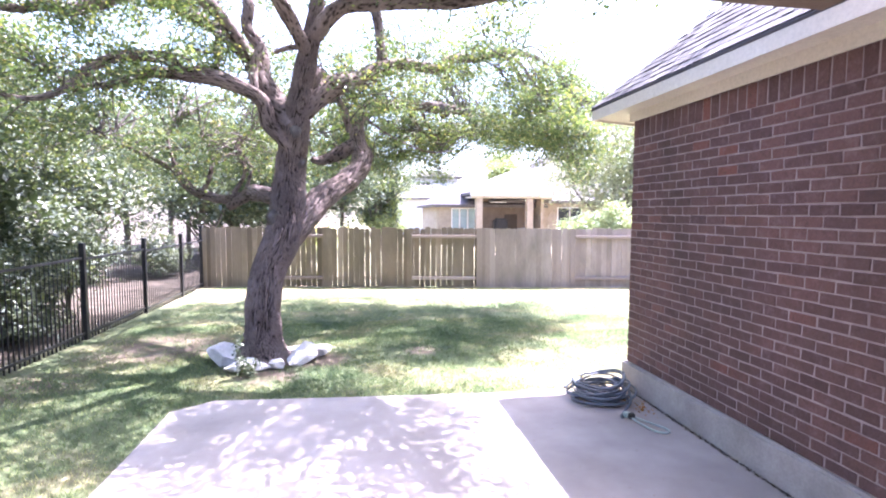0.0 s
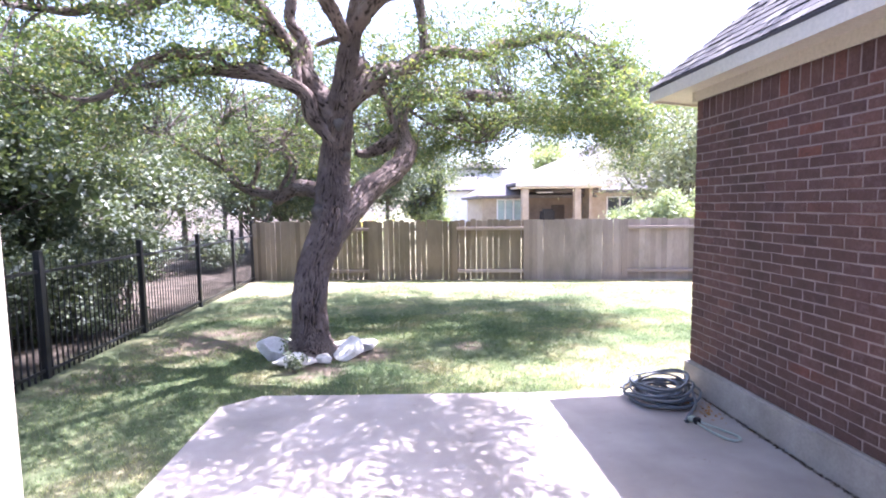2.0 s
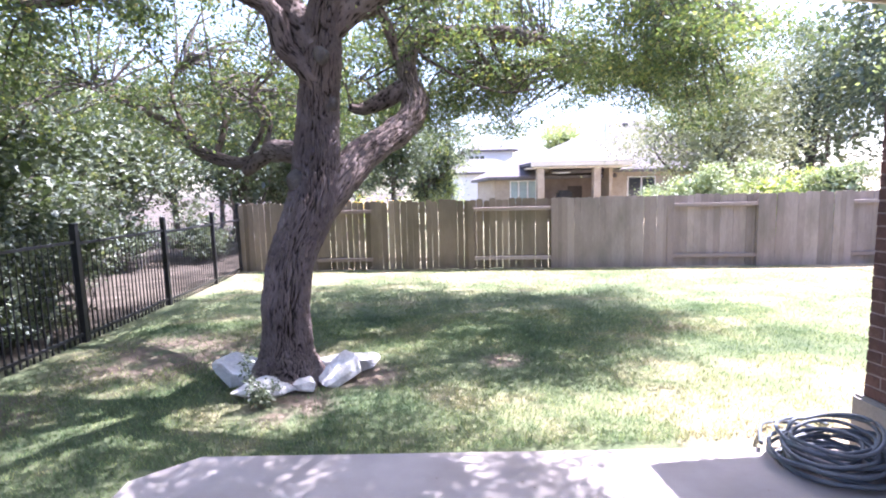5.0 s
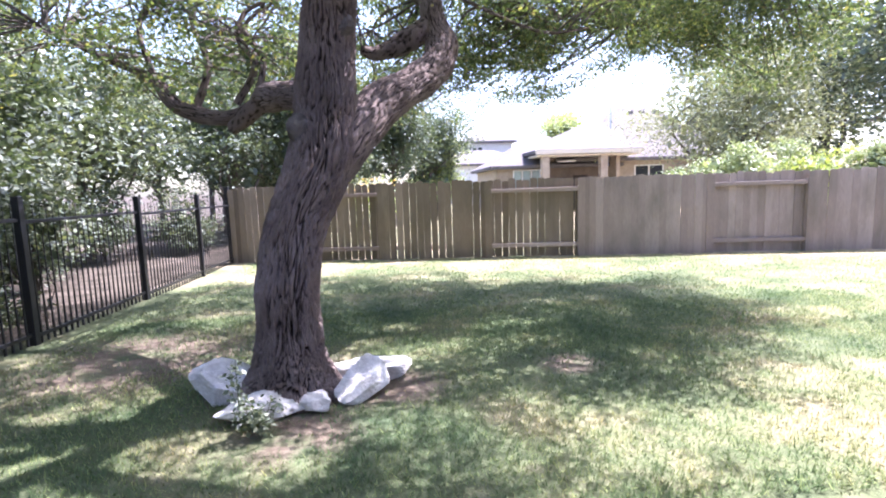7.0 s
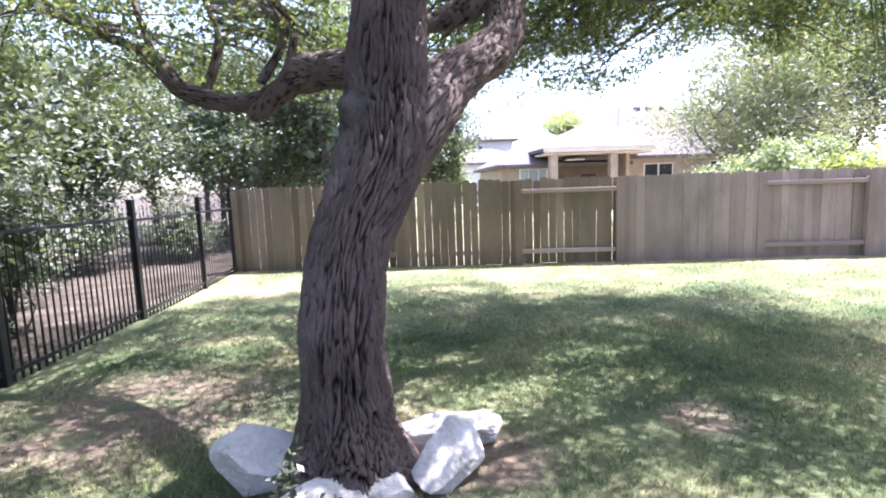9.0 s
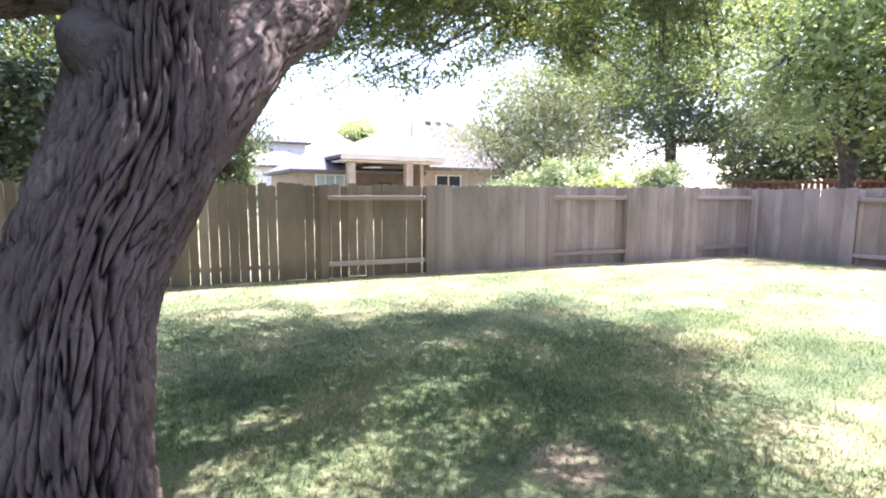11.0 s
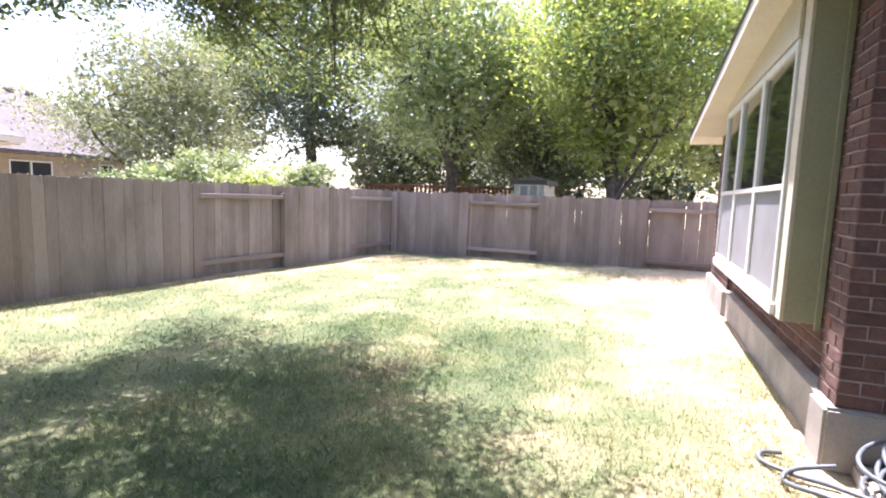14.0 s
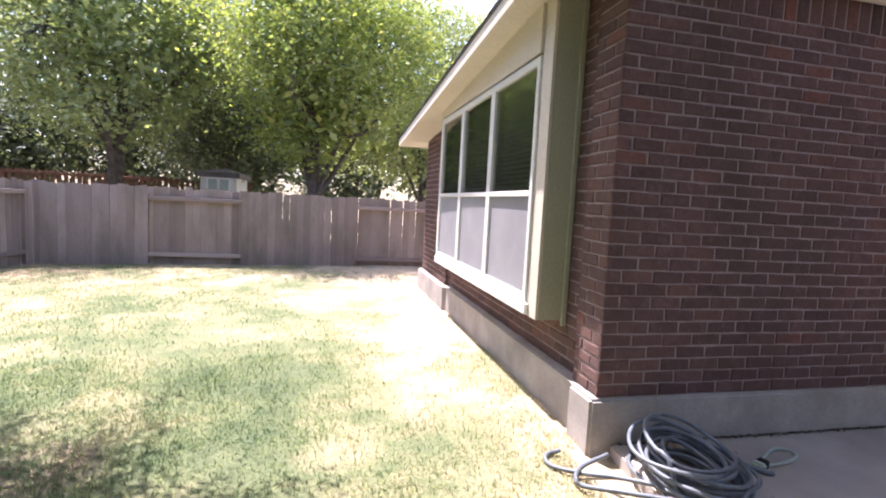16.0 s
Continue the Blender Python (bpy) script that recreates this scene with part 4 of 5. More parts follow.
# ---- other trees ----
def tree(name, at, height, crown, mat, n, size, seed, label, trunk_r=0.14, clumps=60, base=0.25, group=""):
    """A tapered trunk with limbs and a crown of leaves in clumps. crown: radii of the crown."""
    r = np.random.default_rng(seed)
    g = empty(name, at)
    tagged(g, label, "tree" if height > 3.4 else "shrub", group)
    cr = np.array(crown, float)
    cz = height - cr[2]
    th = r.uniform(0, 6.28)
    top = np.array([cr[0] * 0.1 * math.cos(th), cr[1] * 0.1 * math.sin(th), cz + cr[2] * 0.3])
    trunk = smooth_path([(0, 0, -0.2, trunk_r * 1.25), (0.03, 0, height * 0.12, trunk_r), (*(top * np.array([0.5, 0.5, 0.55])), trunk_r * 0.8), (*top, trunk_r * 0.4)], 0.3)
    tubes("trunk", [trunk], 10, limb_mat, g, 0.04, r)
    cl, limbs, lobes = [], [], []
    for k in range(11 if height > 3.4 else 7):
        p = r.normal(size=3)
        p /= np.linalg.norm(p)
        lobes.append((np.array([0, 0, cz]) + p * cr * r.uniform(0.42, 0.72), r.uniform(0.3, 0.46)))
    while len(cl) < clumps:
        c0, k0 = lobes[r.integers(len(lobes))]
        p = r.normal(size=3)
        p /= np.linalg.norm(p)
        if p[2] < -0.55:
            continue
        q = c0 + p * cr * k0 * r.uniform(0.8, 1.12) * (1 + 0.3 * noise.noise(Vector(p) * 2.0 + Vector((seed, len(cl) * 0.01, 0))))
        if q[2] < height * base * 0.5:
            continue
        cl.append(q)
    for c0, k0 in lobes:
        s = trunk[r.integers(len(trunk) // 4, len(trunk) * 3 // 4)]
        m0 = (s[:3] + c0) / 2 + r.normal(size=3) * 0.12 * cr[0]
        limbs.append(smooth_path([(*s[:3], trunk_r * 0.5), (*m0, trunk_r * 0.33), (*c0, trunk_r * 0.14)], 0.3))
    for q in cl[: max(8, clumps // 3)]:
        c0 = min(lobes, key=lambda l: float(np.linalg.norm(l[0] - q)))[0]
        limbs.append(smooth_path([(*c0, trunk_r * 0.16), (*((c0 + q) / 2 + r.normal(size=3) * 0.1), trunk_r * 0.1), (*q, 0.01)], 0.4))
    tagged(tubes("branching", limbs, 6, limb_mat, g), kind="stuff")
    per = n // clumps
    cs = cr.mean() * 0.15
    c = np.vstack([q + r.normal(size=(per, 3)) * np.array([cs, cs, cs * 0.55]) * r.uniform(0.6, 1.3) for q in cl])
    c = c[c[:, 2] > 0.05]
    leaves("crown", c, size, mat, g, r)
    m = n // 9
    p = r.normal(size=(m, 3))
    p /= np.linalg.norm(p, axis=1, keepdims=True)
    p = np.array([0, 0, cz]) + p * cr * (0.66 * r.random((m, 1)) ** 0.45)
    leaves("inner_crown", p[p[:, 2] > 0.3], size * 2.4, mat, g, r)
    return g


W = "woods behind the iron fence"
wr = random.Random(3)
spots = [(-6.3, 4.0), (-7.4, 7.0), (-6.4, 9.6), (-8.8, 4.2), (-9.0, 10.2), (-7.6, 13.2), (-10.5, 14.0), (-8.2, 17.0), (-5.4, 20.0), (-11.5, 18.5), (-3.0, 21.5), (-7.0, 23.5), (-0.5, 25.0), (-6.2, 1.0), (-9.2, -1.0), (-11.5, 7.5), (-12.5, 11.5), (-3.8, 27.0), (1.2, 29.0), (-13.5, 1.5)]
for i, (x, y) in enumerate(spots):
    h = wr.uniform(6.0, 8.5) if i < 17 else 6.5
    mt = (woods_leaf, dark_leaf, woods_leaf, dark_leaf)[i % 4]
    lb = ("dense green juniper with foliage near the ground", "leafy green tree with a dark trunk", "grey green juniper with feathery foliage", "green tree in the woods")[i % 4]
    tree("woods_tree", (x, y, -0.25), h, (wr.uniform(1.7, 2.4), wr.uniform(1.7, 2.4), h * 0.47), mt, 11500, 0.12, 100 + i, lb, 0.1, 110, 0.12, W)
for i, (x, y) in enumerate([(-5.3, 5.5), (-5.4, 7.6), (-5.6, 3.0), (-5.8, 17.2), (-4.9, 1.2), (-5.7, 9.6), (-6.6, 11.6), (-5.2, 4.2), (-7.6, 9.0), (-8.6, 12.4), (-7.2, 15.8), (-5.0, 6.6), (-4.9, 8.8), (-4.8, 2.2), (-5.0, 10.4), (-6.2, 8.4), (-6.4, 6.2), (-6.2, 4.4), (-5.3, 0.0), (-7.0, 10.6)]):
    tree("woods_shrub", (x, y, -0.25), 1.8 + 0.3 * (i % 3), (0.85, 1.3, 1.05), (dark_leaf, woods_leaf, dark_leaf)[i % 3], 5000, 0.07, 150 + i, "low leafy green bush behind the iron fence", 0.03, 40, 0.0, "undergrowth bushes")


def polar(az, d, x0=-0.4, y0=5.7):
    return (x0 + d * math.sin(radians(az)), y0 + d * math.cos(radians(az)), -0.3)


tree("neighbour_tree", polar(39, 20), 7.6, (4.3, 3.4, 3.5), grey_leaf, 30000, 0.095, 201, "grey green tree with fine thin branches beyond the fence", 0.12, 110)
tree("neighbour_tree", polar(53, 27), 15.0, (6.0, 5.2, 7.0), dark_leaf, 34000, 0.15, 202, "tall dark green oak beyond the fence", 0.3, 100)
tree("neighbour_tree", polar(44, 33), 11.0, (4.5, 4.0, 5.2), dark_leaf, 22000, 0.18, 206, "dark oak in the neighbouring yard", 0.3, 70)
tree("neighbour_tree", polar(67.5, 20), 11.4, (5.3, 4.2, 5.2), mid_leaf, 60000, 0.12, 203, "large rounded green tree with dense foliage", 0.22, 230, 0.34)
tree("neighbour_tree", polar(84.5, 17.5), 10.2, (4.3, 3.4, 4.7), lime_leaf, 52000, 0.12, 204, "yellow green tree with sunlit leaves", 0.18, 190, 0.34)
tree("neighbour_tree", polar(97, 21), 9.5, (4.4, 3.8, 4.6), mid_leaf, 24000, 0.14, 207, "green tree behind the house corner", 0.16, 90)
tree("neighbour_tree", polar(78, 26), 10.5, (4.6, 4.2, 5.1), dark_leaf, 24000, 0.16, 208, "dark green tree behind the fence", 0.2, 70)
tree("pale_shrub", polar(40.5, 15.5), 2.9, (2.2, 1.4, 1.4), pale_leaf, 20000, 0.09, 210, "pale silvery shrub above the fence", 0.05, 60)
tree("pale_shrub", polar(47, 15.5), 2.6, (1.4, 1.2, 1.3), lime_leaf, 9000, 0.08, 211, "bright green shrub above the fence", 0.05, 40)
tree("pale_shrub", polar(52.5, 15.5), 2.75, (0.9, 0.9, 1.2), pale_leaf, 8000, 0.08, 212, "silver green shrub above the fence", 0.05, 40)
tree("far_tree", (15.5, 50.0, -0.3), 8.8, (3.6, 4, 3.6), mid_leaf, 12000, 0.25, 220, "distant green tree behind the roof", 0.3, 60)
tree("far_tree", (1.6, 30.0, -0.3), 5.0, (1.5, 1.6, 2.4), mid_leaf, 14000, 0.16, 221, "green tree beside the neighbouring houses", 0.16, 60)
for k, (x, y, h) in enumerate(((-6.5, 30, 8), (-10.5, 26, 9), (-14.5, 21, 9), (-15.5, 12, 9), (-15, 5, 9), (-3.0, 34, 8), (-11, 33, 10), (-5.2, 25.0, 6))):
    tree("woods_tree", (x, y, -0.3), h, (3.0, 3.0, h * 0.47), (woods_leaf, dark_leaf)[k % 2], 14000, 0.15, 260 + k, "green tree deep in the woods", 0.14, 80, 0.1, W)
for k, (az, d) in enumerate(((61, 33), (70, 32), (80, 33), (90, 30), (34, 38), (100, 33))):
    tree("far_tree", polar(az, d), 8.5 if k != 4 else 7.5, (4.6, 4.2, 4.4), dark_leaf, 12000, 0.24, 230 + k, "dark green tree far behind the fence", 0.25, 60, 0.05)

# ---- neighbouring houses ----
nb = empty("neighbour_house", (0.0, 0.0, -0.3), 0)
tagged(nb, "single storey stone house with a pale roof and a back porch", "house")


def hip(bm, x0, x1, y0, y1, z, ridge, over=0.45, r0=None, r1=None):
    """A hipped roof; r0 and r1 are the ridge's ends."""
    x0, x1, y0, y1 = x0 - over, x1 + over, y0 - over, y1 + over
    w = min(x1 - x0, y1 - y0) / 2
    if r0 is None:
        r0, r1 = ((x0 + w, (y0 + y1) / 2), (x1 - w + 0.01, (y0 + y1) / 2))
    c = [bm.verts.new(p) for p in ((x0, y0, z), (x1, y0, z), (x1, y1, z), (x0, y1, z))]
    d = [bm.verts.new((v.co.x, v.co.y, z - 0.18)) for v in c]
    a, b = bm.verts.new((*r0, z + ridge)), bm.verts.new((*r1, z + ridge))
    for f in ((c[0], c[1], b, a), (c[1], c[2], b), (c[2], c[3], a, b), (c[3], c[0], a)):
        bm.faces.new(f)
    for k in range(4):
        bm.faces.new((c[k], d[k], d[(k + 1) % 4], c[(k + 1) % 4]))
    bm.faces.new(d)
    bmesh.ops.recalc_face_normals(bm, faces=bm.faces)
    return bm


porch_wall_mat = surface("porch_wall", (0.16, 0.12, 0.09), (0.22, 0.17, 0.13), 2, 0.9, 10)
part("wing_wall", box_bm((5.45, 33.0, 0), (9.4, 41, 2.62)), far_wall_mat, nb, "tan stone wall")
part("wall", box_bm((9.404, 33.0, 0), (19.4, 43, 2.93)), far_wall_mat, nb, "tan stone wall")
part("porch_recess", box_bm((8.2, 32.93, 0), (12.3, 32.99, 3.2)), porch_wall_mat, nb)
part("porch_door", box_bm((10.0, 32.88, 0), (10.9, 32.925, 2.15), 0.02), dark_mat, nb)
part("porch_side", box_bm((12.1, 31.6, 0), (12.3, 32.9, 3.19)), far_wall_mat, nb)
part("ceiling_fan", prism_bm([(9.3 + 0.55 * math.cos(k * 0.785), 31.9 + 0.55 * math.sin(k * 0.785)) for k in range(8)], 2.92, 2.96), white_mat, nb)
part("grill", box_bm((9.0, 31.6, 0), (9.9, 32.1, 1.9), 0.12, 2), black_mat, nb)
part("wing_roof", hip(bmesh.new(), 5.45, 12.5, 33, 41, 2.8, 2.3), far_roof_mat, nb, "sunlit pale shingle roof")
part("roof", hip(bmesh.new(), 9.4, 19.4, 33, 43, 3.11, 3.65, 0.5, (14.9, 38.0), (17.4, 38.0)), far_roof_mat, nb, "sunlit pale shingle roof")
part("porch_roof", hip(bmesh.new(), 7.6, 12.9, 31.2, 40, 3.55, 2.2, 0.4, (12.4, 36.0), (12.9, 37.0)), far_roof_mat, nb)
part("porch_fascia", box_bm((7.19, 30.74, 3.3), (13.31, 30.795, 3.53)), trim_mat, nb)
part("porch_ceiling", box_bm((7.3, 30.9, 3.2), (13.2, 32.9, 3.28)), trim_mat, nb)
for x in (7.62, 10.95):
    part("porch_column", box_bm((x, 31.0, 0), (x + 0.42, 31.42, 3.19), 0.02), far_wall_mat, nb, "stone porch column")


def far_window(x0, x1, z0, z1, y, parent, n=2, mat=dark_glass_mat, nm="window"):
    w = new(nm)
    w.parent = parent
    bm = bmesh.new()
    for lo, hi in (((x0, y - 0.06, z0), (x0 + 0.06, y, z1)), ((x1 - 0.06, y - 0.06, z0), (x1, y, z1)), ((x0, y - 0.06, z0 - 0.06), (x1, y, z0)), ((x0, y - 0.06, z1), (x1, y, z1 + 0.06))):
        box_bm(lo, hi, 0, 1, bm)
    for i in range(1, n):
        xm = x0 + (x1 - x0) * i / n
        box_bm((xm - 0.03, y - 0.05, z0 + 0.001), (xm + 0.03, y - 0.002, z1 - 0.001), 0, 1, bm)
    part("frame", bm, white_mat, w)
    for i in range(n):
        a, b = x0 + (x1 - x0) * i / n + 0.06, x0 + (x1 - x0) * (i + 1) / n - 0.06
        part("pane", box_bm((a, y - 0.03, z0 + 0.002), (b, y - 0.02, z1 - 0.002)), mat, w)
    return w


pale_glass_mat = surface("pale_pane", (0.30, 0.38, 0.38), (0.38, 0.46, 0.46), 1, 0.1, 5, 0.0, 0.001, spec=0.7)
far_window(6.4, 8.05, 1.2, 2.5, 33.0, nb, 3, pale_glass_mat)
far_window(13.8, 15.6, 1.3, 2.6, 33.0, nb, 2)
far_window(17.85, 18.6, 1.8, 2.65, 33.0, nb, 1)
for k, x in enumerate((15.3, 16.1, 17.0)):
    part("roof_vent", box_bm((x, 37.2, 6.15), (x + 0.35, 37.6, 6.5), 0.05), far_roof_mat, nb)
part("vent_pipe", box_bm((13.1, 35.0, 4.9), (13.22, 35.12, 6.3)), white_mat, nb)

nb2 = empty("two_storey_house", (6.1, 55.0, -0.3), 0)
tagged(nb2, "distant pale two storey house with a hip roof", "house")
part("wall", box_bm((0, 0, 0), (5.0, 9, 6.05)), far_white_mat, nb2)
part("roof", hip(bmesh.new(), 0, 5.0, 0, 9, 6.2, 1.0, 0.5, (2.0, 4.0), (3.2, 4.0)), far_roof_mat, nb2)
far_window(0.3, 2.0, 4.5, 5.6, -0.01, nb2, 3)
part("lower_wall", box_bm((-3.5, -6, 0), (5.5, -0.1, 3.6)), far_white_mat, nb2)
part("lower_roof", hip(bmesh.new(), -3.5, 5.5, -6, 0.0, 3.7, 1.4), far_roof_mat, nb2)
nb3 = empty("fourth_house", (20.0, 11.3, -0.3), -90)
tagged(nb3, "pale house glimpsed between trees behind the fence", "house")
part("wall", box_bm((0, 0, 0), (1.2, 2.5, 2.35)), far_white_mat, nb3)
part("roof", hip(bmesh.new(), 0, 1.2, 0, 2.5, 2.45, 0.2, 0.12), far_roof_mat, nb3)
far_window(0.2, 1.0, 1.6, 2.2, 0, nb3, 2, pale_glass_mat)

rf = empty("neighbour_fence", (20.5, 18.5, -0.3), -72)
tagged(rf, "red brown slatted fence in shade beneath the trees", "fence")
red_wood = surface("red_brown_wood", (0.12, 0.06, 0.045), (0.2, 0.11, 0.08), 3, 0.9, 30)
for z in (1.2, 2.05):
    part("rail", box_bm((0, -0.02, z), (9.0, 0.02, z + 0.1), 0.01), red_wood, rf)
for k in range(46):
    part("slat", box_bm((k * 0.195, 0.022, 0), (k * 0.195 + 0.13, 0.045, 2.2), 0.006), red_wood, rf)

# ---- rocks and small things ----
def rock(at, size, seed, rz, tilt=(0, 0), label="pale limestone rock at the foot of the oak", cuts=13):
    """An angular stone: a ball cut by random planes, then roughened."""
    q = np.random.default_rng(seed)
    nrm = q.normal(size=(cuts, 3))
    nrm /= np.linalg.norm(nrm, axis=1, keepdims=True)
    nrm = np.vstack([nrm, [(0, 0, 1), (0, 0, -1)]])
    off = np.append(q.uniform(0.62, 1.0, cuts), (0.55, 0.6))
    bm = bmesh.new()
    bmesh.ops.create_icosphere(bm, subdivisions=5, radius=1.0)
    o = Vector((seed * 3.1, seed, 0))
    for v in bm.verts:
        d = np.array(v.co.normalized())
        k = nrm @ d
        reach = float(np.min(np.where(k > 0.05, off / np.maximum(k, 0.05), 9.0)))
        p = Vector(d) * min(reach, 1.25)
        p *= 1 + 0.05 * noise.noise(p * 2.2 + o) + 0.035 * noise.noise(p * 8 + o) + 0.015 * noise.noise(p * 22 + o)
        v.co = Vector((p.x * size[0], p.y * size[1], p.z * size[2]))
    me = bpy.data.meshes.new("rock")
    bm.to_mesh(me)
    bm.free()
    me.materials.append(rock_mat)
    ob = new("rock", me)
    ob.matrix_basis = pose(*at, tilt[0], tilt[1], rz)
    return tagged(ob, label, "rock", "rocks round the oak")


rock((-1.30, 6.93, 0.06), (0.25, 0.2, 0.15), 1, 35, (38, 18), "large tilted bluish limestone slab leaning on the oak's foot")
rock((-0.98, 6.60, 0.0), (0.24, 0.13, 0.12), 2, 22, (22, 0), "flat chipped limestone rock beside the oak")
rock((-0.645, 6.66, 0.0), (0.11, 0.085, 0.085), 3, 0, (0, 0), "small squarish white rock beside the oak")
rock((-0.36, 6.86, 0.02), (0.15, 0.19, 0.13), 4, -15, (34, 6), "large cracked white limestone rock beside the oak")
rock((-0.36, 7.22, -0.01), (0.30, 0.17, 0.12), 5, 8, (0, 0), "flat pale limestone slab behind the cracked rock")


# ---- grass ----
gr = np.random.default_rng(11)


def in_patio(x, y):
    return (x > -1.47) & (x < 3.36) & (y < np.where(x < -1.05, 5.2 + (x + 1.42) * 0.7, 5.42))


def blades(n, x0, x1, y0, y1, length, width, name):
    x, y = gr.uniform(x0, x1, n), gr.uniform(y0, y1, n)
    keep = ~in_patio(x, y) & ~((x > 3.25) & (y < 5.3))
    keep &= ((x + 0.86) ** 2 + (y - 7.1) ** 2 > 0.22) & (x > -3.75) & (x < 12.0) & (y < 14.86 - 0.1413 * (x + 3.8) - 0.12)
    den = np.array([noise.noise(Vector((a * 0.8, b * 0.8, 3.0))) + 0.6 * noise.noise(Vector((a * 3, b * 3, 1.0))) for a, b in zip(x, y)])
    bare = 1.3 * np.exp(-(((x + 0.72) / 0.35) ** 2 + ((y - 6.35) / 0.25) ** 2)) + 1.1 * np.exp(-(((x + 0.15) / 0.4) ** 2 + ((y - 7.0) / 0.4) ** 2)) + 0.5 * np.exp(-(((x - 1.3) / 0.5) ** 2 + ((y - 7.3) / 0.4) ** 2)) + np.exp(-(((x + 2.35) / 0.9) ** 2 + ((y - 8.0) / 0.9) ** 2)) * 0.9 + np.exp(-((x + 3.8) / 0.35) ** 2) + np.clip((x - 2.2) / 4, 0, 0.5) * np.exp(-((y - 6.0) / 1.6) ** 2)
    keep &= gr.random(n) < np.clip(0.8 + 0.7 * den - bare, 0.06, 1)
    x, y = x[keep], y[keep]
    z = np.array([ground_height(a, b) for a, b in zip(x, y)]) - 0.004
    m = len(x)
    th = gr.uniform(0, 2 * np.pi, m)
    L = length * gr.uniform(0.45, 1.3, m)
    lean = gr.uniform(0.35, 1.35, m)
    dx, dy = np.cos(th), np.sin(th)
    base = np.stack([x, y, z], -1)
    side = np.stack([-dy, dx, 0 * x], -1) * (width * gr.uniform(0.6, 1.3, m))[:, None]
    tip = base + np.stack([dx * np.sin(lean), dy * np.sin(lean), np.cos(lean)], -1) * L[:, None]
    v = np.stack([base - side, base + side, tip], 1).reshape(-1, 3)
    ob = new(name, fast_mesh(name, v, np.arange(m * 3).reshape(m, 3), grass_mat))
    return tagged(ob, "short mixed green and straw lawn grass", "grass", kind="stuff")


blades(340000, -3.9, 5.5, 0.5, 9.5, 0.046, 0.0034, "grass")
blades(180000, -3.9, 12.0, 5.3, 14.9, 0.042, 0.006, "grass")


# ---- the garden hose ----
def hose_coil():
    g = empty("garden_hose", (2.86, 4.93, 0.0))
    tagged(g, "coiled grey garden hose lying on the patio by the wall", "hose")
    hr = np.random.default_rng(21)
    pts_ = []
    turns = 17
    for k in range(turns * 22):
        a = 2 * math.pi * k / 22
        lap = k / 22
        rad = 0.29 - 0.11 * abs(math.sin(lap * 1.7)) + 0.03 * noise.noise(Vector((lap, 0, 4)))
        cx, cy = 0.05 * math.sin(lap * 2.1), 0.05 * math.cos(lap * 1.3)
        z = 0.014 + 0.024 * (lap * 0.62 % 7) + 0.012 * math.sin(a * 2 + lap * 3) * min(1, lap / 3) + 0.02 * max(0, math.cos(a - 0.5)) * (lap > 4)
        pts_.append((cx + rad * 1.12 * math.cos(a), cy + rad * 0.95 * math.sin(a), max(0.013, z) + (0.14 * max(0.0, rad * 1.12 * math.cos(a) - 0.02 + 0.1 * math.sin(lap * 3)) if lap > 3 else 0.0), 0.0118))
    coil = tubes("coil", [smooth_path(pts_, 0.03)], 8, hose_mat, g)
    loose = [(0.32, 0.0, 0.10, 0.0135), (0.2, -0.28, 0.07, 0.0135), (0.06, -0.42, 0.03, 0.0135), (-0.02, -0.5, 0.013, 0.0135), (-0.03, -0.54, 0.014, 0.0135)]
    tubes("hose_end", [smooth_path(loose, 0.03)], 8, hose_mat, g)
    tail = [(-0.1, 0.28, 0.05, 0.0135), (0.05, 0.42, 0.02, 0.0135), (0.18, 0.55, -0.02, 0.0135), (0.30, 0.68, -0.03, 0.0135), (0.42, 0.66, -0.03, 0.0135), (0.46, 0.55, -0.03, 0.0135)]
    tubes("hose_tail", [smooth_path(tail, 0.03)], 8, hose_mat, g)
    tail = [(-0.3, 0.2, 0.06, 0.0135), (-0.1, 0.48, 0.03, 0.0135), (0.08, 0.62, -0.02, 0.0135), (0.2, 0.55, 0.0, 0.0135), (0.25, 0.35, 0.04, 0.0135)]
    tubes("hose_loop", [smooth_path(tail, 0.03)], 8, hose_mat, g)
    return g


hose_coil()
nz = empty("hose_nozzle", (2.92, 4.36, 0.0), -68)
tagged(nz, "grey hose reel handle with a black fitting on the patio", "hose fitting")
part("fitting", box_bm((-0.045, -0.03, 0.002), (0.0, 0.03, 0.055), 0.008, 2), black_mat, nz)
part("collar", box_bm((-0.10, -0.035, 0.002), (-0.047, 0.035, 0.05), 0.01, 2), plate_mat, nz)
lp = [(0.0, 0.02, 0.02, 0.008), (0.14, 0.05, 0.012, 0.009), (0.30, 0.06, 0.012, 0.011), (0.36, 0.0, 0.012, 0.012), (0.30, -0.06, 0.012, 0.011), (0.14, -0.05, 0.012, 0.009), (0.0, -0.02, 0.02, 0.008)]
tubes("loop_handle", [smooth_path(lp, 0.02)], 8, plate_mat, nz)

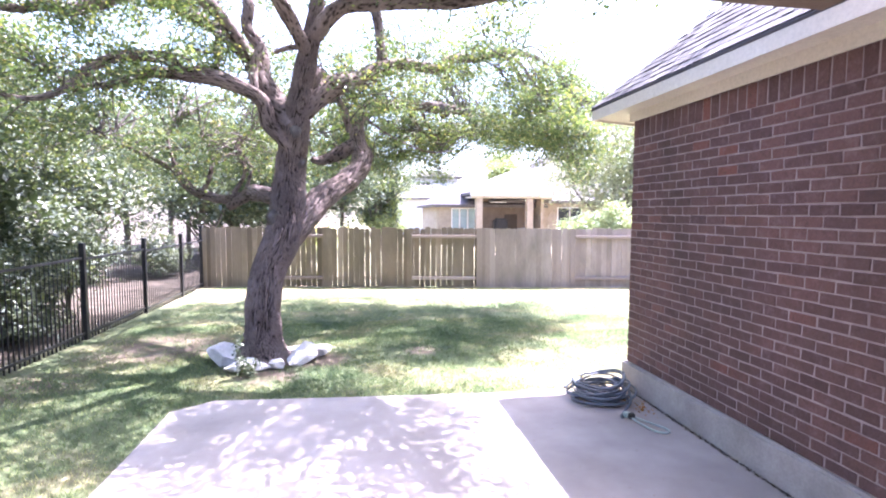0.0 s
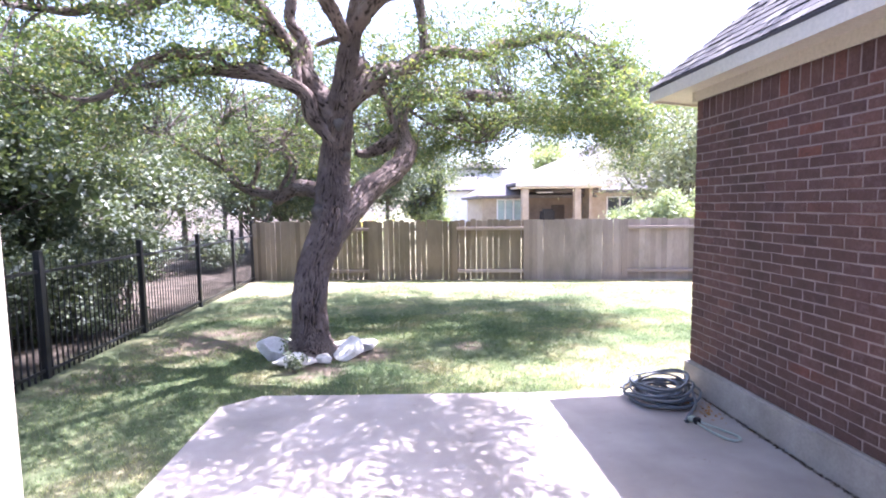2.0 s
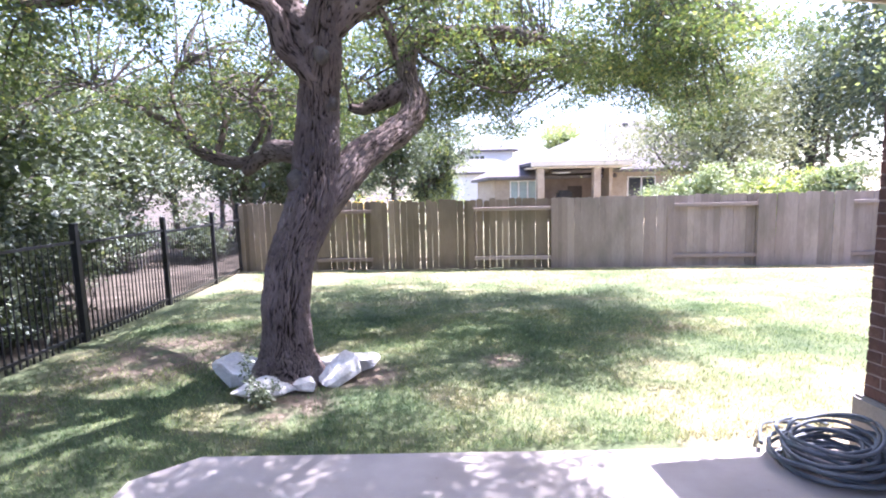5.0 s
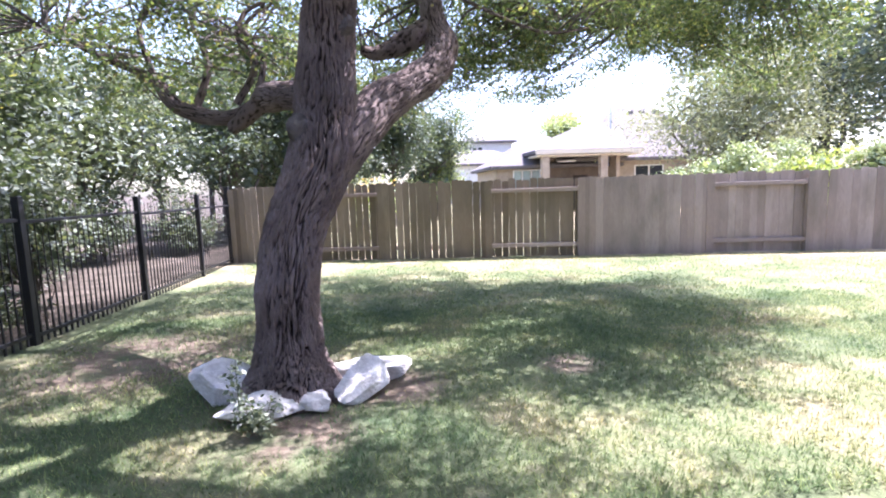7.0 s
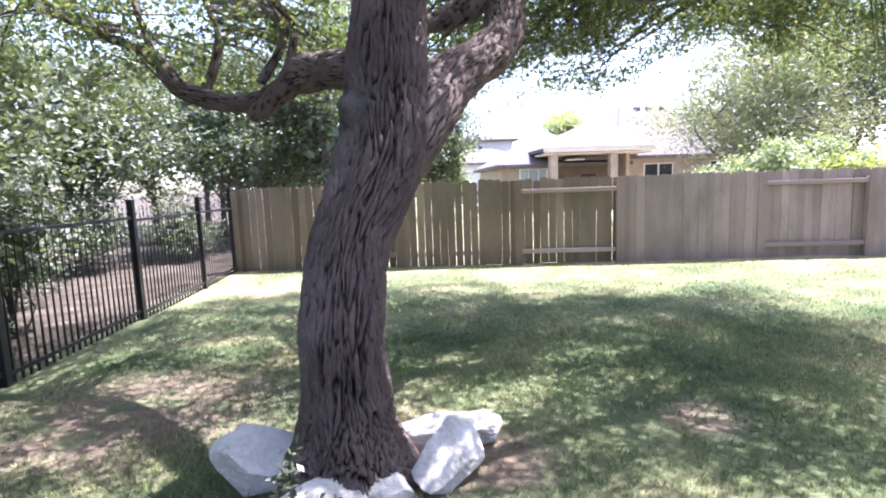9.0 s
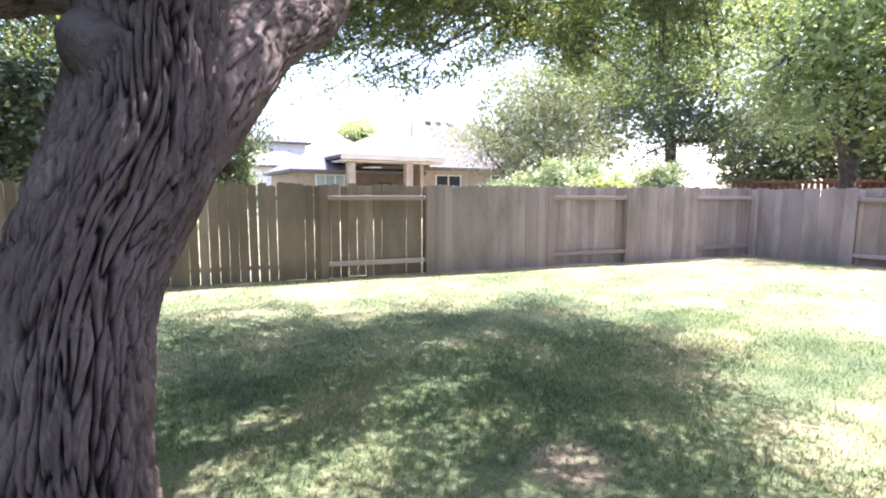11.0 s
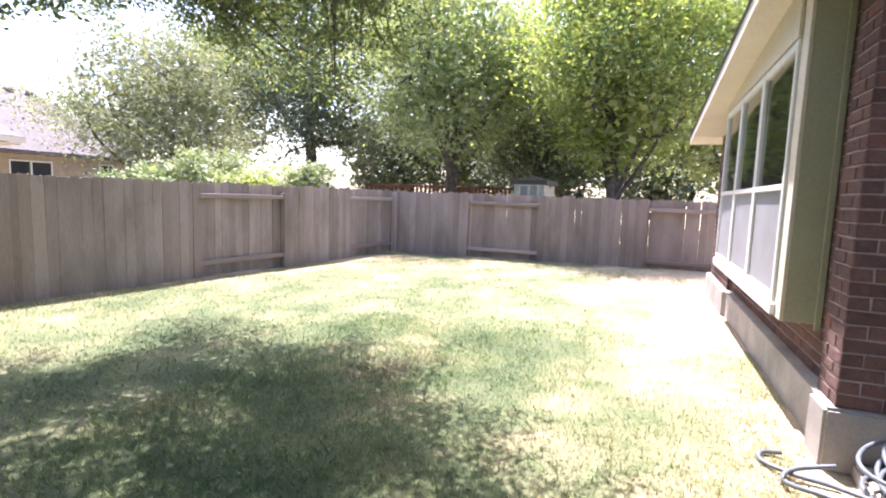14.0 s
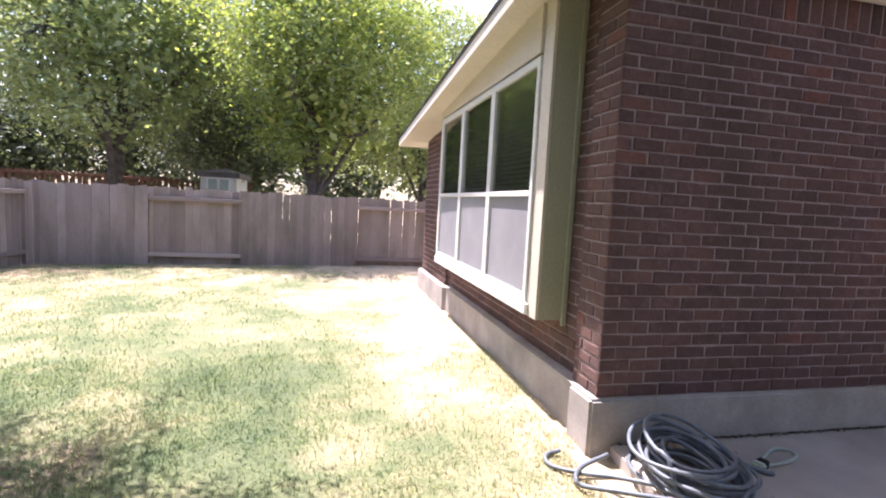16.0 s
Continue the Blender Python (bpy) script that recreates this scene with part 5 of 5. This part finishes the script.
# dark flakes in the joint along the foundation, and dry leaves
jr = np.random.default_rng(8)
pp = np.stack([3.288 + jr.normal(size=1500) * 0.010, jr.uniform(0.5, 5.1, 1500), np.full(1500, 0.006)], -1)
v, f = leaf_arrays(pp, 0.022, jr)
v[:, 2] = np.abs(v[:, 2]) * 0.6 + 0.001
tagged(new("dark_joint_line", fast_mesh("dark_joint_line", v, f, dark_mat)), "dark flakes in the joint between slab and foundation", "debris", kind="stuff")
pp = np.stack([3.14 + jr.normal(size=70) * 0.07, 4.62 + jr.normal(size=70) * 0.13, np.full(70, 0.012)], -1)
v, f = leaf_arrays(pp, 0.035, jr)
v[:, 2] = np.abs(v[:, 2] - 0.0) + 0.001
tagged(new("dry_leaves", fast_mesh("dry_leaves", v, f, orange_mat)), "small heap of orange dry leaves beside the hose", "leaf litter", kind="stuff")
n_ = 240
pp = np.stack([jr.uniform(-1.3, 3.1, n_), jr.uniform(0.5, 5.1, n_), np.full(n_, 0.004)], -1)
v, f = leaf_arrays(pp, 0.02, jr)
v[:, 2] = np.abs(v[:, 2] - 0.004) * 0.3 + 0.002
tagged(new("patio_litter", fast_mesh("patio_litter", v, f, litter_mat)), "scattered dry oak leaves on the slab", "leaf litter", kind="stuff")

# sprout growing between the rocks
sp = empty("weed_sprout", (-0.92, 6.36, ground_z(-1, 6.4)))
tagged(sp, "small leafy green sprout growing in front of the rocks", "weed")
stems, lc = [], []
for k in range(9):
    a = jr.uniform(0, 6.28)
    hgt = 0.5 if k == 0 else jr.uniform(0.12, 0.25)
    sx = -0.12 if k == 0 else 0
    s = [(sx, 0, 0, 0.004), (sx + 0.04 * math.cos(a), 0.04 * math.sin(a), hgt * 0.5, 0.003), (sx + 0.1 * math.cos(a), 0.1 * math.sin(a), hgt, 0.002)]
    stems.append(smooth_path(s, 0.03))
    lc.append(stems[-1][2:, :3].repeat(9, 0) + jr.normal(size=(len(stems[-1][2:]) * 9, 3)) * 0.03)
tubes("stem", stems, 5, mid_mat_stem, sp)
leaves("leaf_mass", np.vstack(lc), 0.04, dark_leaf, sp, jr)
fl = empty("flowering_bush", (-0.9, 15.6, -0.2))
tagged(fl, "bush with orange and yellow blossoms behind the board fence", "shrub")
leaves("foliage", np.array([0, 0, 1.3]) + jr.normal(size=(2500, 3)) * np.array([0.5, 0.25, 0.25]), 0.06, lime_leaf, fl, jr)
tubes("stem", [smooth_path([(k * 0.15 - 0.3, 0, 0, 0.012), (k * 0.17 - 0.3, 0.05, 0.8, 0.008), (k * 0.2 - 0.4, 0, 1.5, 0.004)], 0.2) for k in range(5)], 5, mid_mat_stem, fl)
leaves("blossom", np.array([0, 0, 1.62]) + jr.normal(size=(260, 3)) * np.array([0.4, 0.2, 0.10]), 0.06, blossom_leaf, fl, jr)


# ---- bricks ----
def brick_shape(w, h, d, jit, seed):
    """A worn brick from -w/2 to w/2 and 0 to h, its face at y = -d."""
    rg = random.Random(seed)
    e = 0.006
    vs = []
    for y, k in ((0.0, 0.0), (-d + e, 0.0), (-d, e)):
        for x, z in ((-w / 2 + k, k), (w / 2 - k, k), (w / 2 - k, h - k), (-w / 2 + k, h - k)):
            vs.append((x + rg.uniform(-jit, jit), y, z + rg.uniform(-jit, jit)))
    fs = [(8, 9, 10, 11)]
    for a in (0, 4):
        for i in range(4):
            j = (i + 1) % 4
            fs.append((a + i, a + j, a + 4 + j, a + 4 + i))
    return vs, fs


CH, BL, JO = 0.0812, 0.2205, 0.012
SHAPES = {}


def brick_mesh(w, h):
    k = (round(w, 3), round(h, 3))
    SHAPES.setdefault(k, [mesh_of("brick", *brick_shape(w, h, 0.032, 0.0042, i), brick_mat) for i in range(5)])
    return SHAPES[k]


def brick_run(name, origin, rz, length, z0, z1, near, soldier, seed, limit=300, ends=(0, 0)):
    """Running bond from origin along the direction rz; bricks nearest the stretch near are parts, the rest are joined."""
    rg = random.Random(seed)
    g = empty(name, (origin[0], origin[1], 0), rz)
    tagged(g, "dark red and purple brown brickwork with pale mortar", "brickwork", kind="structure")
    rows = int(round((z1 - (0.27 if soldier else 0) - z0) / CH))
    todo = []
    for r in range(rows):
        x = -(BL / 2) if r % 2 else 0.0
        while x < length - 0.02:
            a, b = max(x, 0.0), min(x + BL - JO, length)
            if b - a > 0.03:
                todo.append(((a + b) / 2, z0 + r * CH + JO / 2, b - a, CH - JO))
            x += BL
    if soldier:
        x = 0.0
        while x < length - 0.03:
            w = min(0.0885, length - x)
            todo.append((x + w / 2, z0 + rows * CH + JO / 2, w, z1 - z0 - rows * CH - 0.008))
            x += 0.1005
    todo.sort(key=lambda t: abs(t[0] - near) + (0.0 if t[1] < 9 else 1))
    vs, fs = [], []
    for n, (x, z, w, h) in enumerate(todo):
        out = rg.uniform(-0.0025, 0.0025)
        if n < limit:
            p = new("brick", brick_mesh(w, h)[rg.randrange(5)])
            p.parent = g
            p.matrix_basis = pose(x, out, z, 0, rg.uniform(-0.5, 0.5), rg.uniform(-0.4, 0.4))
        else:
            v, f = brick_shape(w, h, 0.032, 0.004, n)
            b = len(vs)
            vs += [(x + p[0], out + p[1], z + p[2]) for p in v]
            fs += [tuple(i + b for i in q) for q in f]
    if vs:
        o = new("brick_rest", mesh_of("brick_rest", vs, fs, brick_far_mat))
        o.parent = g
        tagged(o, kind="stuff")
    return g


# west face: x runs southwards from the corner
brick_run("wall_west", (WX + 0.031, NY), -90, 8.9, Z0, Z1 - 0.005, 0.0, True, 1)
brick_run("wall_north", (3.67, NY - 0.031), 180, 3.67 - WX - 0.001, Z0, Z1 - 0.005, 0.0, False, 2)
brick_run("wall_north", (7.52, RY - 0.031), 180, 7.52 - 3.672, Z0, 0.70, 3.8, False, 3)
brick_run("wall_north", (3.93, RY - 0.031), 180, 3.93 - 3.672, 0.703, Z1 - 0.02, 0.2, False, 6)
brick_run("wall_north", (9.27, NY - 0.031), 180, 9.27 - 7.50, Z0, eave_z(8.4) - 0.01, 1.7, False, 4)
